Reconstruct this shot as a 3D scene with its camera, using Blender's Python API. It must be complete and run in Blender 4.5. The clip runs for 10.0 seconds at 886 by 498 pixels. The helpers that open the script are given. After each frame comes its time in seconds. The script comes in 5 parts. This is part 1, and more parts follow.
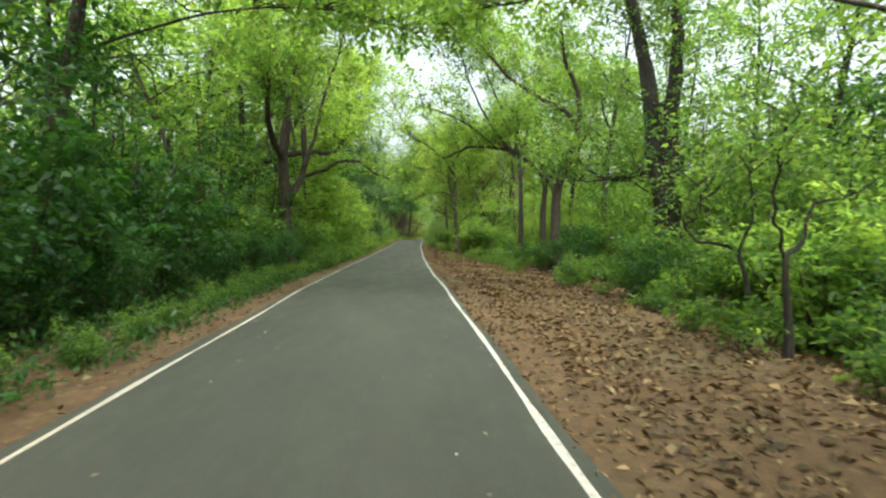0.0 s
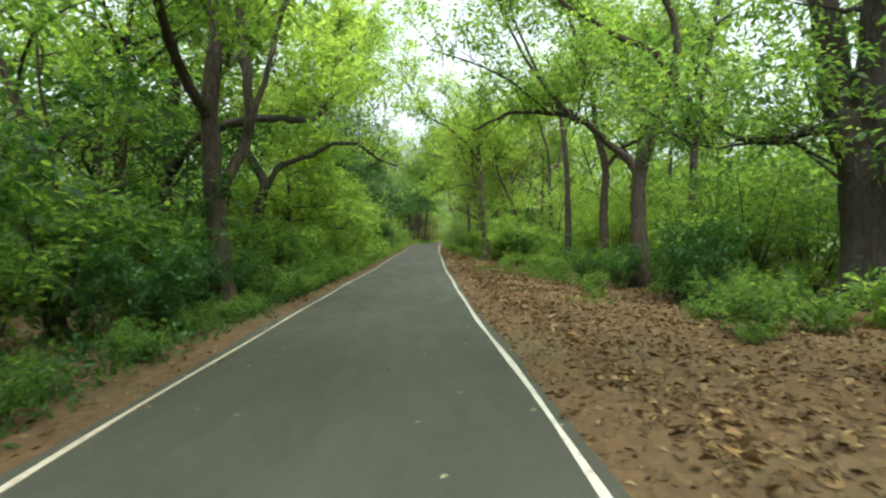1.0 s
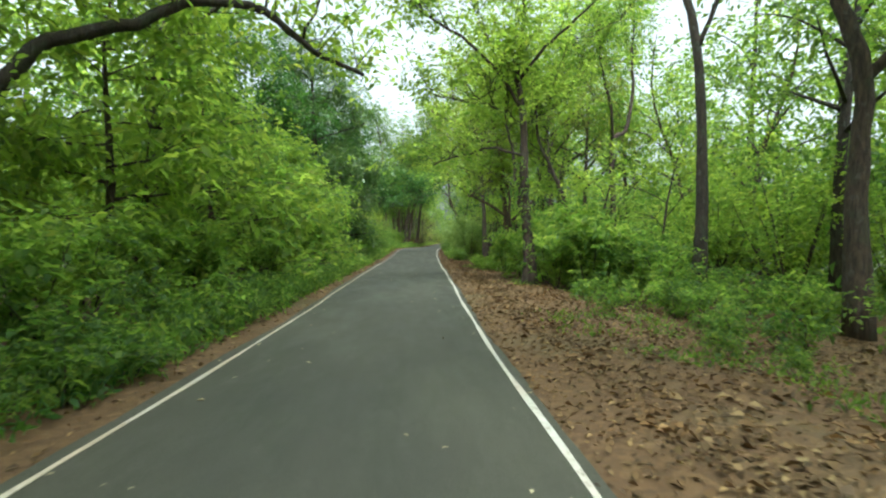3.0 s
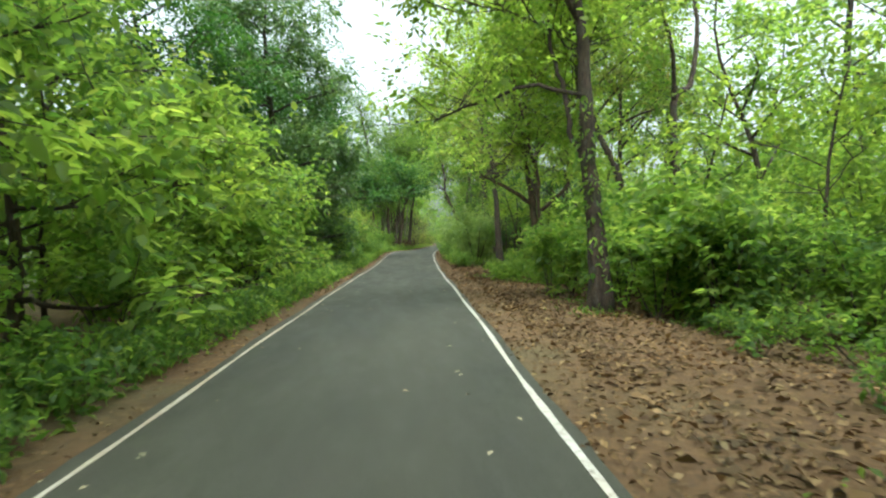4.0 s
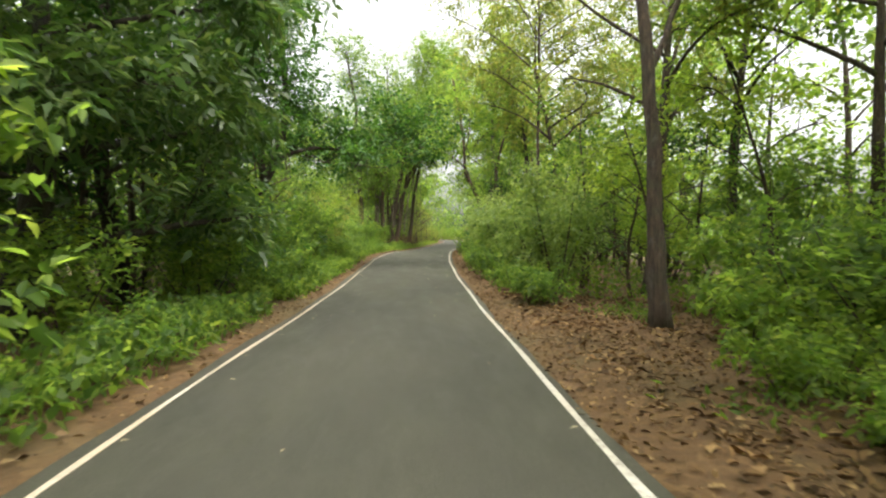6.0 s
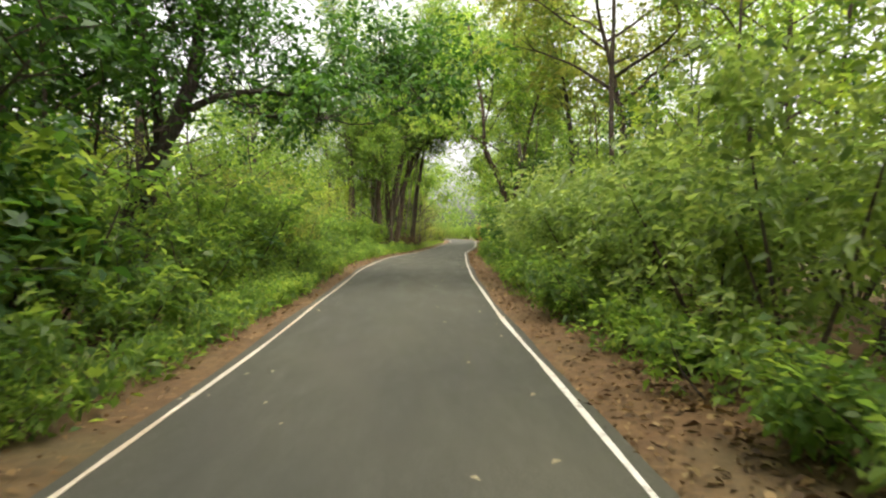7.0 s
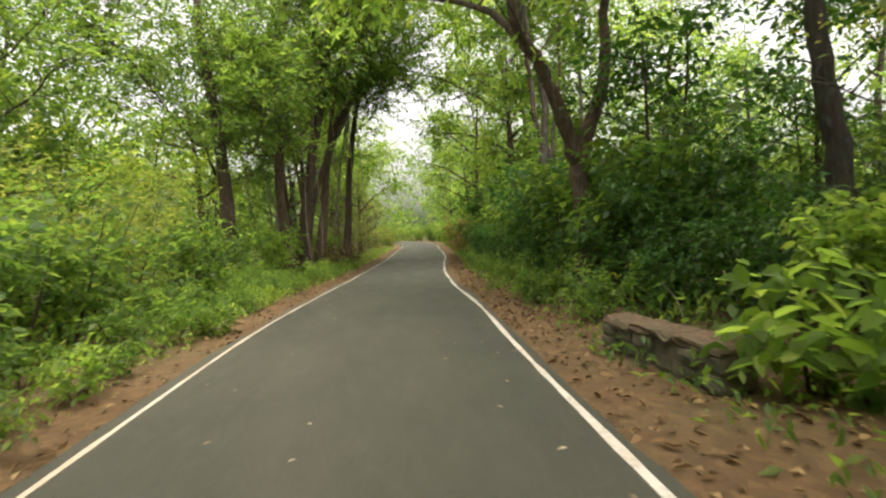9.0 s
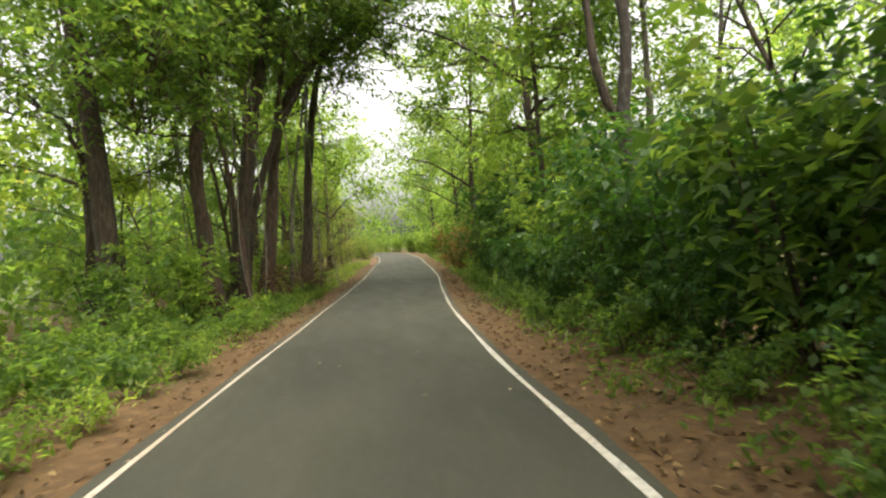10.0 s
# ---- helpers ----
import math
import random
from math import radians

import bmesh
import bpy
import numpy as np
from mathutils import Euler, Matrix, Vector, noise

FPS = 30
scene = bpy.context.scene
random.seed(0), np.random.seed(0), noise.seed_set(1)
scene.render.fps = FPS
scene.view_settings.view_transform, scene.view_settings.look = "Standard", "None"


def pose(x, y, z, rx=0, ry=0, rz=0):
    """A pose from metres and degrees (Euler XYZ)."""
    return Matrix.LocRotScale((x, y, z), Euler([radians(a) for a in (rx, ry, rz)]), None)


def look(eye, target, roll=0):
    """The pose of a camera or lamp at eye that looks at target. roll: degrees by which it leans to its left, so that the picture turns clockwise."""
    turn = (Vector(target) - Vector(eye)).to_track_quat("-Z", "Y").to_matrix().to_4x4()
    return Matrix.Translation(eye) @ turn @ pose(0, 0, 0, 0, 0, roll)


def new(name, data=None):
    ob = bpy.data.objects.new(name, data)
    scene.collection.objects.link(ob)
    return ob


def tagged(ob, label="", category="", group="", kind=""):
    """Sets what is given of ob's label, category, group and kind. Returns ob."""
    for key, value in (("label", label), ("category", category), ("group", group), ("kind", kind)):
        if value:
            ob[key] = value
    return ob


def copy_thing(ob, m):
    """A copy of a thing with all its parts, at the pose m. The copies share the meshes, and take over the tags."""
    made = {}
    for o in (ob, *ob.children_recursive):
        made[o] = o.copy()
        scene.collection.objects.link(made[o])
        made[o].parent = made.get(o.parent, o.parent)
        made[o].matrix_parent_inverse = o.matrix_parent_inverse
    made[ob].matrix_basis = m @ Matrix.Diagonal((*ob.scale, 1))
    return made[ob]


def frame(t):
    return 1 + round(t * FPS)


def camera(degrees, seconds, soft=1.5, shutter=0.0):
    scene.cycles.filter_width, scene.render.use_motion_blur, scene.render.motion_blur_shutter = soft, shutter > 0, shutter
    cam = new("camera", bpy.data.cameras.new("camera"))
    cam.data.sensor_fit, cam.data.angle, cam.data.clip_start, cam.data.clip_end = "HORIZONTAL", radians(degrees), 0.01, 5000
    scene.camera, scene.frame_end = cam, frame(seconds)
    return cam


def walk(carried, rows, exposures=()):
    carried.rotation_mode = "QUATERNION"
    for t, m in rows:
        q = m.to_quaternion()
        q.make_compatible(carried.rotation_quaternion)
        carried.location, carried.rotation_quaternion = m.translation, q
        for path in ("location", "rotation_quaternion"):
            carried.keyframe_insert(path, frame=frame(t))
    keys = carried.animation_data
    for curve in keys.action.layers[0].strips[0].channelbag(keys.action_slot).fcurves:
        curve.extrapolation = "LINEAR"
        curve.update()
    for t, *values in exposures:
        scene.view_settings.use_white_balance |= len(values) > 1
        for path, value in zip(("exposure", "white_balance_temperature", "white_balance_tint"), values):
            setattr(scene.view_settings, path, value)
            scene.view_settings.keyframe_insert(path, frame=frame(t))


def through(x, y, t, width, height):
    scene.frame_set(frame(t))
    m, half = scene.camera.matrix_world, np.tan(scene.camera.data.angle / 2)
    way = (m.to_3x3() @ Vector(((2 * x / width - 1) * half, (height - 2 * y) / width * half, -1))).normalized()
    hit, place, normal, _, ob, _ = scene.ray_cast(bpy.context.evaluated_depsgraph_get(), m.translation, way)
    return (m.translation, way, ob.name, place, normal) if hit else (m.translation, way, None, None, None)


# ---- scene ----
cam = camera(72.5, 10.0, soft=2.2, shutter=0.12)
PATH = [
    (0, look((0.660, 0.198, 1.315), (0.782, 2.194, 1.259), 0.36)),
    (0.5, look((0.646, 4.659, 1.354), (0.712, 6.656, 1.289), -0.03)),
    (1, look((0.649, 9.024, 1.374), (0.719, 11.022, 1.324), -0.89)),
    (1.5, look((0.608, 13.100, 1.457), (0.721, 15.096, 1.414), 0.19)),
    (2, look((0.592, 17.094, 1.423), (0.672, 19.093, 1.402), 0.56)),
    (2.5, look((0.610, 20.963, 1.385), (0.690, 22.961, 1.351), 0.71)),
    (2.7, look((0.592, 22.518, 1.360), (0.687, 24.516, 1.320), 0.61)),
    (3.8, look((0.642, 31.254, 1.261), (0.729, 33.252, 1.215), -0.76)),
    (4, look((0.602, 32.866, 1.244), (0.728, 34.862, 1.205), -1.26)),
    (4.5, look((0.559, 36.894, 1.214), (0.691, 38.889, 1.147), -1.31)),
    (5, look((0.635, 41.009, 1.247), (0.764, 43.004, 1.174), -1.04)),
    (5.5, look((0.684, 45.151, 1.209), (0.821, 47.145, 1.146), -0.25)),
    (6.8, look((0.762, 56.257, 1.198), (0.874, 58.254, 1.156), 0.21)),
    (7, look((0.844, 57.988, 1.214), (0.958, 59.984, 1.158), -0.13)),
    (7.5, look((0.954, 62.254, 1.187), (1.070, 64.250, 1.133), -0.37)),
    (8, look((1.050, 66.607, 1.254), (1.230, 68.597, 1.160), -2.01)),
    (8.5, look((1.193, 70.654, 1.306), (1.408, 72.640, 1.222), -2.62)),
    (9, look((1.426, 74.719, 1.390), (1.718, 76.696, 1.325), -4.22)),
    (9.5, look((1.657, 78.451, 1.475), (1.989, 80.423, 1.446), -4.78)),
    (10, look((1.913, 82.063, 1.543), (2.285, 84.028, 1.499), -5.36)),
]
EXPOSURES = [(0, 1.58, 6000, -1), (1.2, 1.62, 6000, -1), (2.5, 1.54, 5750, -3), (4, 1.7, 5800, -2), (4.6, 1.88, 5950, 0), (5.0, 2.0, 6400, 3), (5.5, 1.9, 6600, 6), (7, 1.8, 6900, 10), (8.5, 1.62, 7000, 11), (10, 1.73, 6900, 10)]
walk(cam, PATH, EXPOSURES)

# ---------------------------------------------------------------- daylight
world = bpy.data.worlds.new("sky")
scene.world = world
world.use_nodes = True
wn, wl = world.node_tree.nodes, world.node_tree.links
sky = wn.new("ShaderNodeTexSky")
sky.sky_type = "NISHITA"
sky.sun_disc = False
sky.sun_elevation = radians(66)
sky.sun_rotation = radians(170)
sky.dust_density = 6.0
# thin cloud cover: the blue of the clear sky is mostly washed out
cloud = wn.new("ShaderNodeHueSaturation")
cloud.inputs["Saturation"].default_value = 0.12
wl.new(sky.outputs[0], cloud.inputs["Color"])
wl.new(cloud.outputs[0], wn["Background"].inputs[0])
wn["Background"].inputs[1].default_value = 0.15

sun_data = bpy.data.lights.new("sun", "SUN")
sun_data.energy = 1.5
sun_data.angle = radians(60)
sun_data.color = (1.0, 0.94, 0.84)
sun = new("sun", sun_data)
sun.matrix_world = look((4, -22.5, 51.5), (0, 0, 0))

rng = np.random.default_rng(7)


def reseed(*numbers):
    """A stream of chance of its own for each thing, so that one never disturbs the next."""
    global rng
    rng = np.random.default_rng([int(abs(v) * 100) + (v < 0) for v in numbers])


# ---------------------------------------------------------------- materials
def shader(name):
    m = bpy.data.materials.new(name)
    m.use_nodes = True
    return m, m.node_tree.nodes, m.node_tree.links, m.node_tree.nodes["Principled BSDF"]


def ramp(nodes, links, source, stops):
    r = nodes.new("ShaderNodeValToRGB")
    while len(r.color_ramp.elements) < len(stops):
        r.color_ramp.elements.new(0.5)
    for e, (p, c) in zip(r.color_ramp.elements, stops):
        e.position, e.color = p, (*c, 1)
    links.new(source, r.inputs[0])
    return r.outputs[0]


def noise_out(nodes, links, scale, detail=4, rough=0.6, coords="Object", stretch=None):
    tc = nodes.new("ShaderNodeTexCoord")
    n = nodes.new("ShaderNodeTexNoise")
    n.inputs["Scale"].default_value = scale
    n.inputs["Detail"].default_value = detail
    n.inputs["Roughness"].default_value = rough
    src = tc.outputs[coords]
    if stretch:
        mp = nodes.new("ShaderNodeMapping")
        mp.inputs["Scale"].default_value = stretch
        links.new(src, mp.inputs[0])
        src = mp.outputs[0]
    links.new(src, n.inputs[0])
    return n.outputs[0]


def mix(nodes, links, fac, a, b, mode="MIX"):
    m = nodes.new("ShaderNodeMix")
    m.data_type, m.blend_type = "RGBA", mode
    for k, v in ((0, fac), (6, a), (7, b)):
        if isinstance(v, (int, float)):
            m.inputs[k].default_value = v
        elif isinstance(v, tuple):
            m.inputs[k].default_value = (*v, 1)
        else:
            links.new(v, m.inputs[k])
    return m.outputs[2]


def bump(nodes, links, bsdf, height, strength, distance):
    b = nodes.new("ShaderNodeBump")
    b.inputs["Strength"].default_value = strength
    b.inputs["Distance"].default_value = distance
    links.new(height, b.inputs["Height"])
    links.new(b.outputs[0], bsdf.inputs["Normal"])


def leaf_material(name, stops, glow, rough=0.5, through=0.4, gloss=0.35):
    """Leaves: a colour for each leaf, patches of lighter growth, light that shines through the blade."""
    m, n, l, p = shader(name)
    geo = n.new("ShaderNodeNewGeometry")
    each = ramp(n, l, geo.outputs["Random Per Island"], stops)
    patch = noise_out(n, l, 0.9, 2, 0.5, "Object")
    tint = ramp(n, l, patch, [(0.3, (0.72, 0.8, 0.75)), (0.7, (1.25, 1.15, 1.0))])
    col = mix(n, l, 1.0, each, tint, "MULTIPLY")
    l.new(col, p.inputs["Base Color"])
    p.inputs["Roughness"].default_value = rough
    p.inputs["Specular IOR Level"].default_value = gloss
    t = n.new("ShaderNodeBsdfTranslucent")
    warm = mix(n, l, 1.0, col, glow, "MULTIPLY")
    l.new(warm, t.inputs["Color"])
    ms = n.new("ShaderNodeMixShader")
    ms.inputs[0].default_value = through
    l.new(p.outputs[0], ms.inputs[1])
    l.new(t.outputs[0], ms.inputs[2])
    l.new(ms.outputs[0], n["Material Output"].inputs[0])
    return m


LEAF_LIGHT = leaf_material("leaf_light", [(0, (0.061, 0.118, 0.027)), (0.5, (0.099, 0.166, 0.037)), (0.9, (0.138, 0.205, 0.05)), (1, (0.15, 0.195, 0.055))], (3.0, 2.75, 1.65), 0.5, 0.64)
LEAF_MID = leaf_material("leaf_mid", [(0, (0.039, 0.083, 0.022)), (0.6, (0.066, 0.126, 0.031)), (1, (0.105, 0.16, 0.041))], (3.2, 2.75, 1.5), 0.5, 0.62)
# a dark green of its own; on the near west verge also painted shade
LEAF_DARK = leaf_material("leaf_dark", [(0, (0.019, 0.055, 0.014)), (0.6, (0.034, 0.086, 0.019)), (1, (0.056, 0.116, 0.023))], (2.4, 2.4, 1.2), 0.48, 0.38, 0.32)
LEAF_YELLOW = leaf_material("leaf_yellow", [(0, (0.075, 0.115, 0.030)), (0.6, (0.108, 0.146, 0.041)), (1, (0.155, 0.17, 0.055))], (2.75, 2.45, 1.5), 0.5, 0.58)
# fresh yellow-green, made lighter to stand in for haze and light down the road
LEAF_LIME = leaf_material("leaf_lime", [(0, (0.084, 0.142, 0.031)), (0.5, (0.128, 0.198, 0.043)), (0.9, (0.174, 0.24, 0.058)), (1, (0.185, 0.23, 0.062))], (2.85, 2.65, 1.5), 0.5, 0.66)
# greyer, bluer base colour holds some sky reflection and glare, besides real gloss
LEAF_HEDGE = leaf_material("leaf_hedge", [(0, (0.079, 0.13, 0.044)), (0.6, (0.127, 0.192, 0.062)), (1, (0.182, 0.24, 0.085))], (2.6, 2.4, 1.5), 0.42, 0.58, 0.55)
LEAF_RED = leaf_material("leaf_red", [(0, (0.09, 0.14, 0.025)), (0.5, (0.16, 0.14, 0.035)), (0.8, (0.26, 0.13, 0.06)), (1, (0.30, 0.12, 0.08))], (1.8, 1.5, 1.1), 0.5, 0.4)
LEAF_GLOSSY = leaf_material("leaf_glossy", [(0, (0.034, 0.072, 0.020)), (0.6, (0.060, 0.112, 0.034)), (1, (0.115, 0.160, 0.065))], (2.3, 2.3, 1.3), 0.38, 0.42, 0.6)
LEAF_PALE = leaf_material("leaf_pale", [(0, (0.16, 0.13, 0.09)), (0.6, (0.28, 0.24, 0.17)), (1, (0.42, 0.38, 0.28))], (1.1, 1.0, 0.8), 0.7, 0.1)
LEAF_DRY = leaf_material("leaf_dry", [(0, (0.038, 0.021, 0.007)), (0.4, (0.080, 0.046, 0.017)), (0.8, (0.140, 0.086, 0.036)), (1, (0.248, 0.174, 0.087))], (1.2, 1.0, 0.8), 0.7, 0.15)


def bark_material(name, dark, light, moss):
    m, n, l, p = shader(name)
    fine = noise_out(n, l, 15, 8, 0.72, "Object", (1, 1, 0.2))
    broad = noise_out(n, l, 2.6, 3, 0.5, "Object")
    col = ramp(n, l, fine, [(0.36, dark), (0.58, light), (0.74, tuple(min(1, c * 1.6) for c in light))])
    col = mix(n, l, ramp(n, l, broad, [(0.52, (0, 0, 0)), (0.68, (0.75, 0.75, 0.75))]), col, moss)
    lichen = noise_out(n, l, 7.5, 5, 0.7, "Object", (1, 1, 0.6))
    col = mix(n, l, ramp(n, l, lichen, [(0.56, (0, 0, 0)), (0.66, (0.55, 0.55, 0.55))]), col, tuple(0.3 * c + 0.09 for c in light))
    crack = noise_out(n, l, 30, 6, 0.75, "Object", (1, 1, 0.12))
    col = mix(n, l, ramp(n, l, crack, [(0.36, (0.85, 0.85, 0.85)), (0.49, (0, 0, 0))]), col, tuple(0.45 * c for c in dark))
    l.new(col, p.inputs["Base Color"])
    p.inputs["Roughness"].default_value = 0.85
    bump(n, l, p, fine, 1.0, 0.08)
    return m


BARK = bark_material("bark_brown", (0.022, 0.014, 0.009), (0.080, 0.052, 0.033), (0.052, 0.052, 0.028))
BARK_DARK = bark_material("bark_dark", (0.014, 0.010, 0.007), (0.048, 0.033, 0.022), (0.045, 0.052, 0.03))
BARK_PALE = bark_material("bark_pale", (0.10, 0.085, 0.065), (0.26, 0.23, 0.18), (0.12, 0.12, 0.07))
BARK_RED = bark_material("bark_reddish", (0.030, 0.018, 0.011), (0.110, 0.066, 0.041), (0.070, 0.062, 0.040))


def asphalt_material():
    m, n, l, p = shader("asphalt")
    grit = noise_out(n, l, 90, 5, 0.75)
    patch = noise_out(n, l, 0.55, 4, 0.6, "Object", (1, 0.35, 1))
    worn = noise_out(n, l, 2.4, 5, 0.65, "Object", (1, 0.25, 1))
    col = ramp(n, l, grit, [(0.25, (0.018, 0.0178, 0.0125)), (0.55, (0.036, 0.0355, 0.0255)), (0.8, (0.105, 0.1, 0.074))])
    col = mix(n, l, 1.0, col, ramp(n, l, patch, [(0.3, (0.78, 0.79, 0.8)), (0.7, (1.3, 1.27, 1.2))]), "MULTIPLY")
    col = mix(n, l, ramp(n, l, worn, [(0.55, (0, 0, 0)), (0.8, (0.45, 0.45, 0.45))]), col, (0.055, 0.049, 0.04))
    l.new(col, p.inputs["Base Color"])
    l.new(ramp(n, l, worn, [(0.3, (0.62, 0.62, 0.62)), (0.7, (0.85, 0.85, 0.85))]), p.inputs["Roughness"])
    p.inputs["Specular IOR Level"].default_value = 0.4
    bump(n, l, p, grit, 0.5, 0.006)
    return m


def paint_material(name, dirt):
    m, n, l, p = shader(name)
    wear = noise_out(n, l, 14, 6, 0.7)
    broad = noise_out(n, l, 0.7, 3, 0.6)
    col = ramp(n, l, wear, [(0.32, (0.14, 0.13, 0.115)), (0.46, (0.38, 0.365, 0.325)), (0.8, (0.53, 0.51, 0.465))])
    col = mix(n, l, ramp(n, l, broad, [(0.45 - 0.3 * dirt, (0, 0, 0)), (0.75 - 0.2 * dirt, (0.4 + 0.4 * dirt,) * 3)]), col, (0.34, 0.25, 0.17))
    l.new(col, p.inputs["Base Color"])
    p.inputs["Roughness"].default_value = 0.7
    bump(n, l, p, wear, 0.3, 0.004)
    return m


def soil_material():
    m, n, l, p = shader("forest_soil")
    fine = noise_out(n, l, 22, 8, 0.75)
    flake = n.new("ShaderNodeTexVoronoi")
    flake.inputs["Scale"].default_value = 11
    tc = n.new("ShaderNodeTexCoord")
    l.new(tc.outputs["Object"], flake.inputs["Vector"])
    broad = noise_out(n, l, 0.35, 4, 0.6)
    col = ramp(n, l, fine, [(0.25, (0.042, 0.022, 0.008)), (0.5, (0.1, 0.051, 0.016)), (0.75, (0.172, 0.092, 0.032))])
    leafy = ramp(n, l, flake.outputs["Color"], [(0.2, (0.048, 0.026, 0.009)), (0.6, (0.10, 0.056, 0.020)), (0.95, (0.18, 0.11, 0.045))])
    col = mix(n, l, 0.45, col, leafy)
    col = mix(n, l, ramp(n, l, broad, [(0.5, (0, 0, 0)), (0.72, (0.5, 0.5, 0.5))]), col, (0.07, 0.075, 0.03))
    split = n.new("ShaderNodeSeparateXYZ")
    l.new(tc.outputs["Object"], split.inputs[0])
    wide = n.new("ShaderNodeMath")
    wide.operation = "MULTIPLY_ADD"  # the wood's floor is overgrown away from the road
    l.new(split.outputs[0], wide.inputs[0])
    wide.inputs[1].default_value, wide.inputs[2].default_value = 1 / 70, 0.45
    grown = ramp(n, l, wide.outputs[0], [(0.0, (0.9, 0.9, 0.9)), (0.22, (0.85, 0.85, 0.85)), (0.37, (0, 0, 0)), (0.6, (0, 0, 0)), (0.75, (0.85, 0.85, 0.85)), (1.0, (0.9, 0.9, 0.9))])
    col = mix(n, l, grown, col, mix(n, l, fine, (0.03, 0.05, 0.014), (0.075, 0.095, 0.03)))
    l.new(col, p.inputs["Base Color"])
    p.inputs["Roughness"].default_value = 0.95
    bump(n, l, p, fine, 0.8, 0.04)
    return m


def stone_material(name, dark, mid, light, moss):
    m, n, l, p = shader(name)
    fine = noise_out(n, l, 16, 8, 0.7)
    broad = noise_out(n, l, 2.2, 4, 0.6)
    col = ramp(n, l, fine, [(0.3, dark), (0.6, mid), (0.85, light)])
    col = mix(n, l, ramp(n, l, broad, [(0.45, (0, 0, 0)), (0.65, (0.8 * moss,) * 3)]), col, (0.045, 0.05, 0.022))
    l.new(col, p.inputs["Base Color"])
    p.inputs["Roughness"].default_value = 0.92
    bump(n, l, p, fine, 0.9, 0.03)
    return m


ASPHALT, SOIL = asphalt_material(), soil_material()
STONE = stone_material("mossy_masonry", (0.035, 0.03, 0.018), (0.085, 0.068, 0.04), (0.15, 0.115, 0.07), 1.0)
COPING = stone_material("weathered_coping", (0.05, 0.03, 0.017), (0.115, 0.072, 0.04), (0.2, 0.135, 0.08), 0.75)
PAINT, PAINT_WORN = paint_material("road_paint", 0.25), paint_material("road_paint_worn", 0.85)

# ---------------------------------------------------------------- the lie of the road
STEP = 7.0
ROAD_X = [0.00, -0.01, -0.04, -0.05, -0.00, 0.08, 0.19, 0.31, 0.42, 0.61, 0.80, 1.09, 1.68, 2.40, 3.32, 4.40, 5.31, 6.09, 7.00, 7.62, 8.20, 8.78, 9.36, 9.94, 10.52]
ROAD_Z = [-0.00, 0.01, 0.03, -0.02, -0.08, -0.15, -0.15, -0.15, -0.17, -0.16, -0.06, 0.09, 0.13, 0.03, -0.04, -0.02, -0.00, -0.00, -0.00, -0.00, 0.00, 0.00, 0.00, 0.00, 0.00]
ROAD_W = [0.04, 0.03, 0.02, -0.01, 0.01, -0.01, 0.02, 0.03, 0.02, -0.01, 0.00, 0.06, 0.07, -0.03, -0.04, 0.00, 0.00, 0.00, -0.01, -0.00, -0.00, -0.00, -0.00, -0.00, -0.00]
HALF = 1.575


def along(values, y):
    """A smooth curve through knots that stand every STEP metres from y = 0."""
    v = np.asarray(values)
    u = np.clip(np.asarray(y, float) / STEP, 0, len(v) - 1.001)
    i = u.astype(int)
    f = u - i
    a, b, c, d = (v[np.clip(i + k, 0, len(v) - 1)] for k in (-1, 0, 1, 2))
    return b + 0.5 * f * (c - a + f * (2 * a - 5 * b + 4 * c - d + f * (3 * (b - c) + d - a)))


def road_x(y):
    y = np.asarray(y, float)
    return along(ROAD_X, y) - 0.0042 * np.clip(y - 138, 0, 60) ** 2 - 0.42 * np.maximum(y - 198, 0)


def ground_z(x, y):
    x, y = np.asarray(x, float), np.asarray(y, float)
    off = np.abs(x - road_x(y))
    fall = np.clip((off - 3.0) / 4.0, 0, 1)
    right = np.where(x > road_x(y), 0.34, 0.12)
    rough = 0.05 * np.sin(1.3 * x + 0.7 * y) * np.sin(0.9 * y - 0.4 * x) + 0.03 * np.sin(3.1 * x + 1.7) * np.sin(2.7 * y)
    far = np.clip((off - 14) / 60, 0, 1)
    return along(ROAD_Z, y) - 0.035 - right * fall * fall * (3 - 2 * fall) + rough * np.clip((off - 1.9) / 1.0, 0, 1) + 1.5 * far * far


def mesh_from(name, verts, faces, material, smooth=False):
    me = bpy.data.meshes.new(name)
    me.from_pydata([tuple(v) for v in verts], [], [tuple(f) for f in faces])
    me.materials.append(material)
    if smooth:
        me.polygons.foreach_set("use_smooth", [True] * len(me.polygons))
    me.update()
    return me


def part(name, me, parent=None, label=""):
    """One mesh object, under a thing or a part of it."""
    ob = new(name, me)
    if parent:
        ob.parent = parent
    if label:
        ob["label"] = label
    return ob


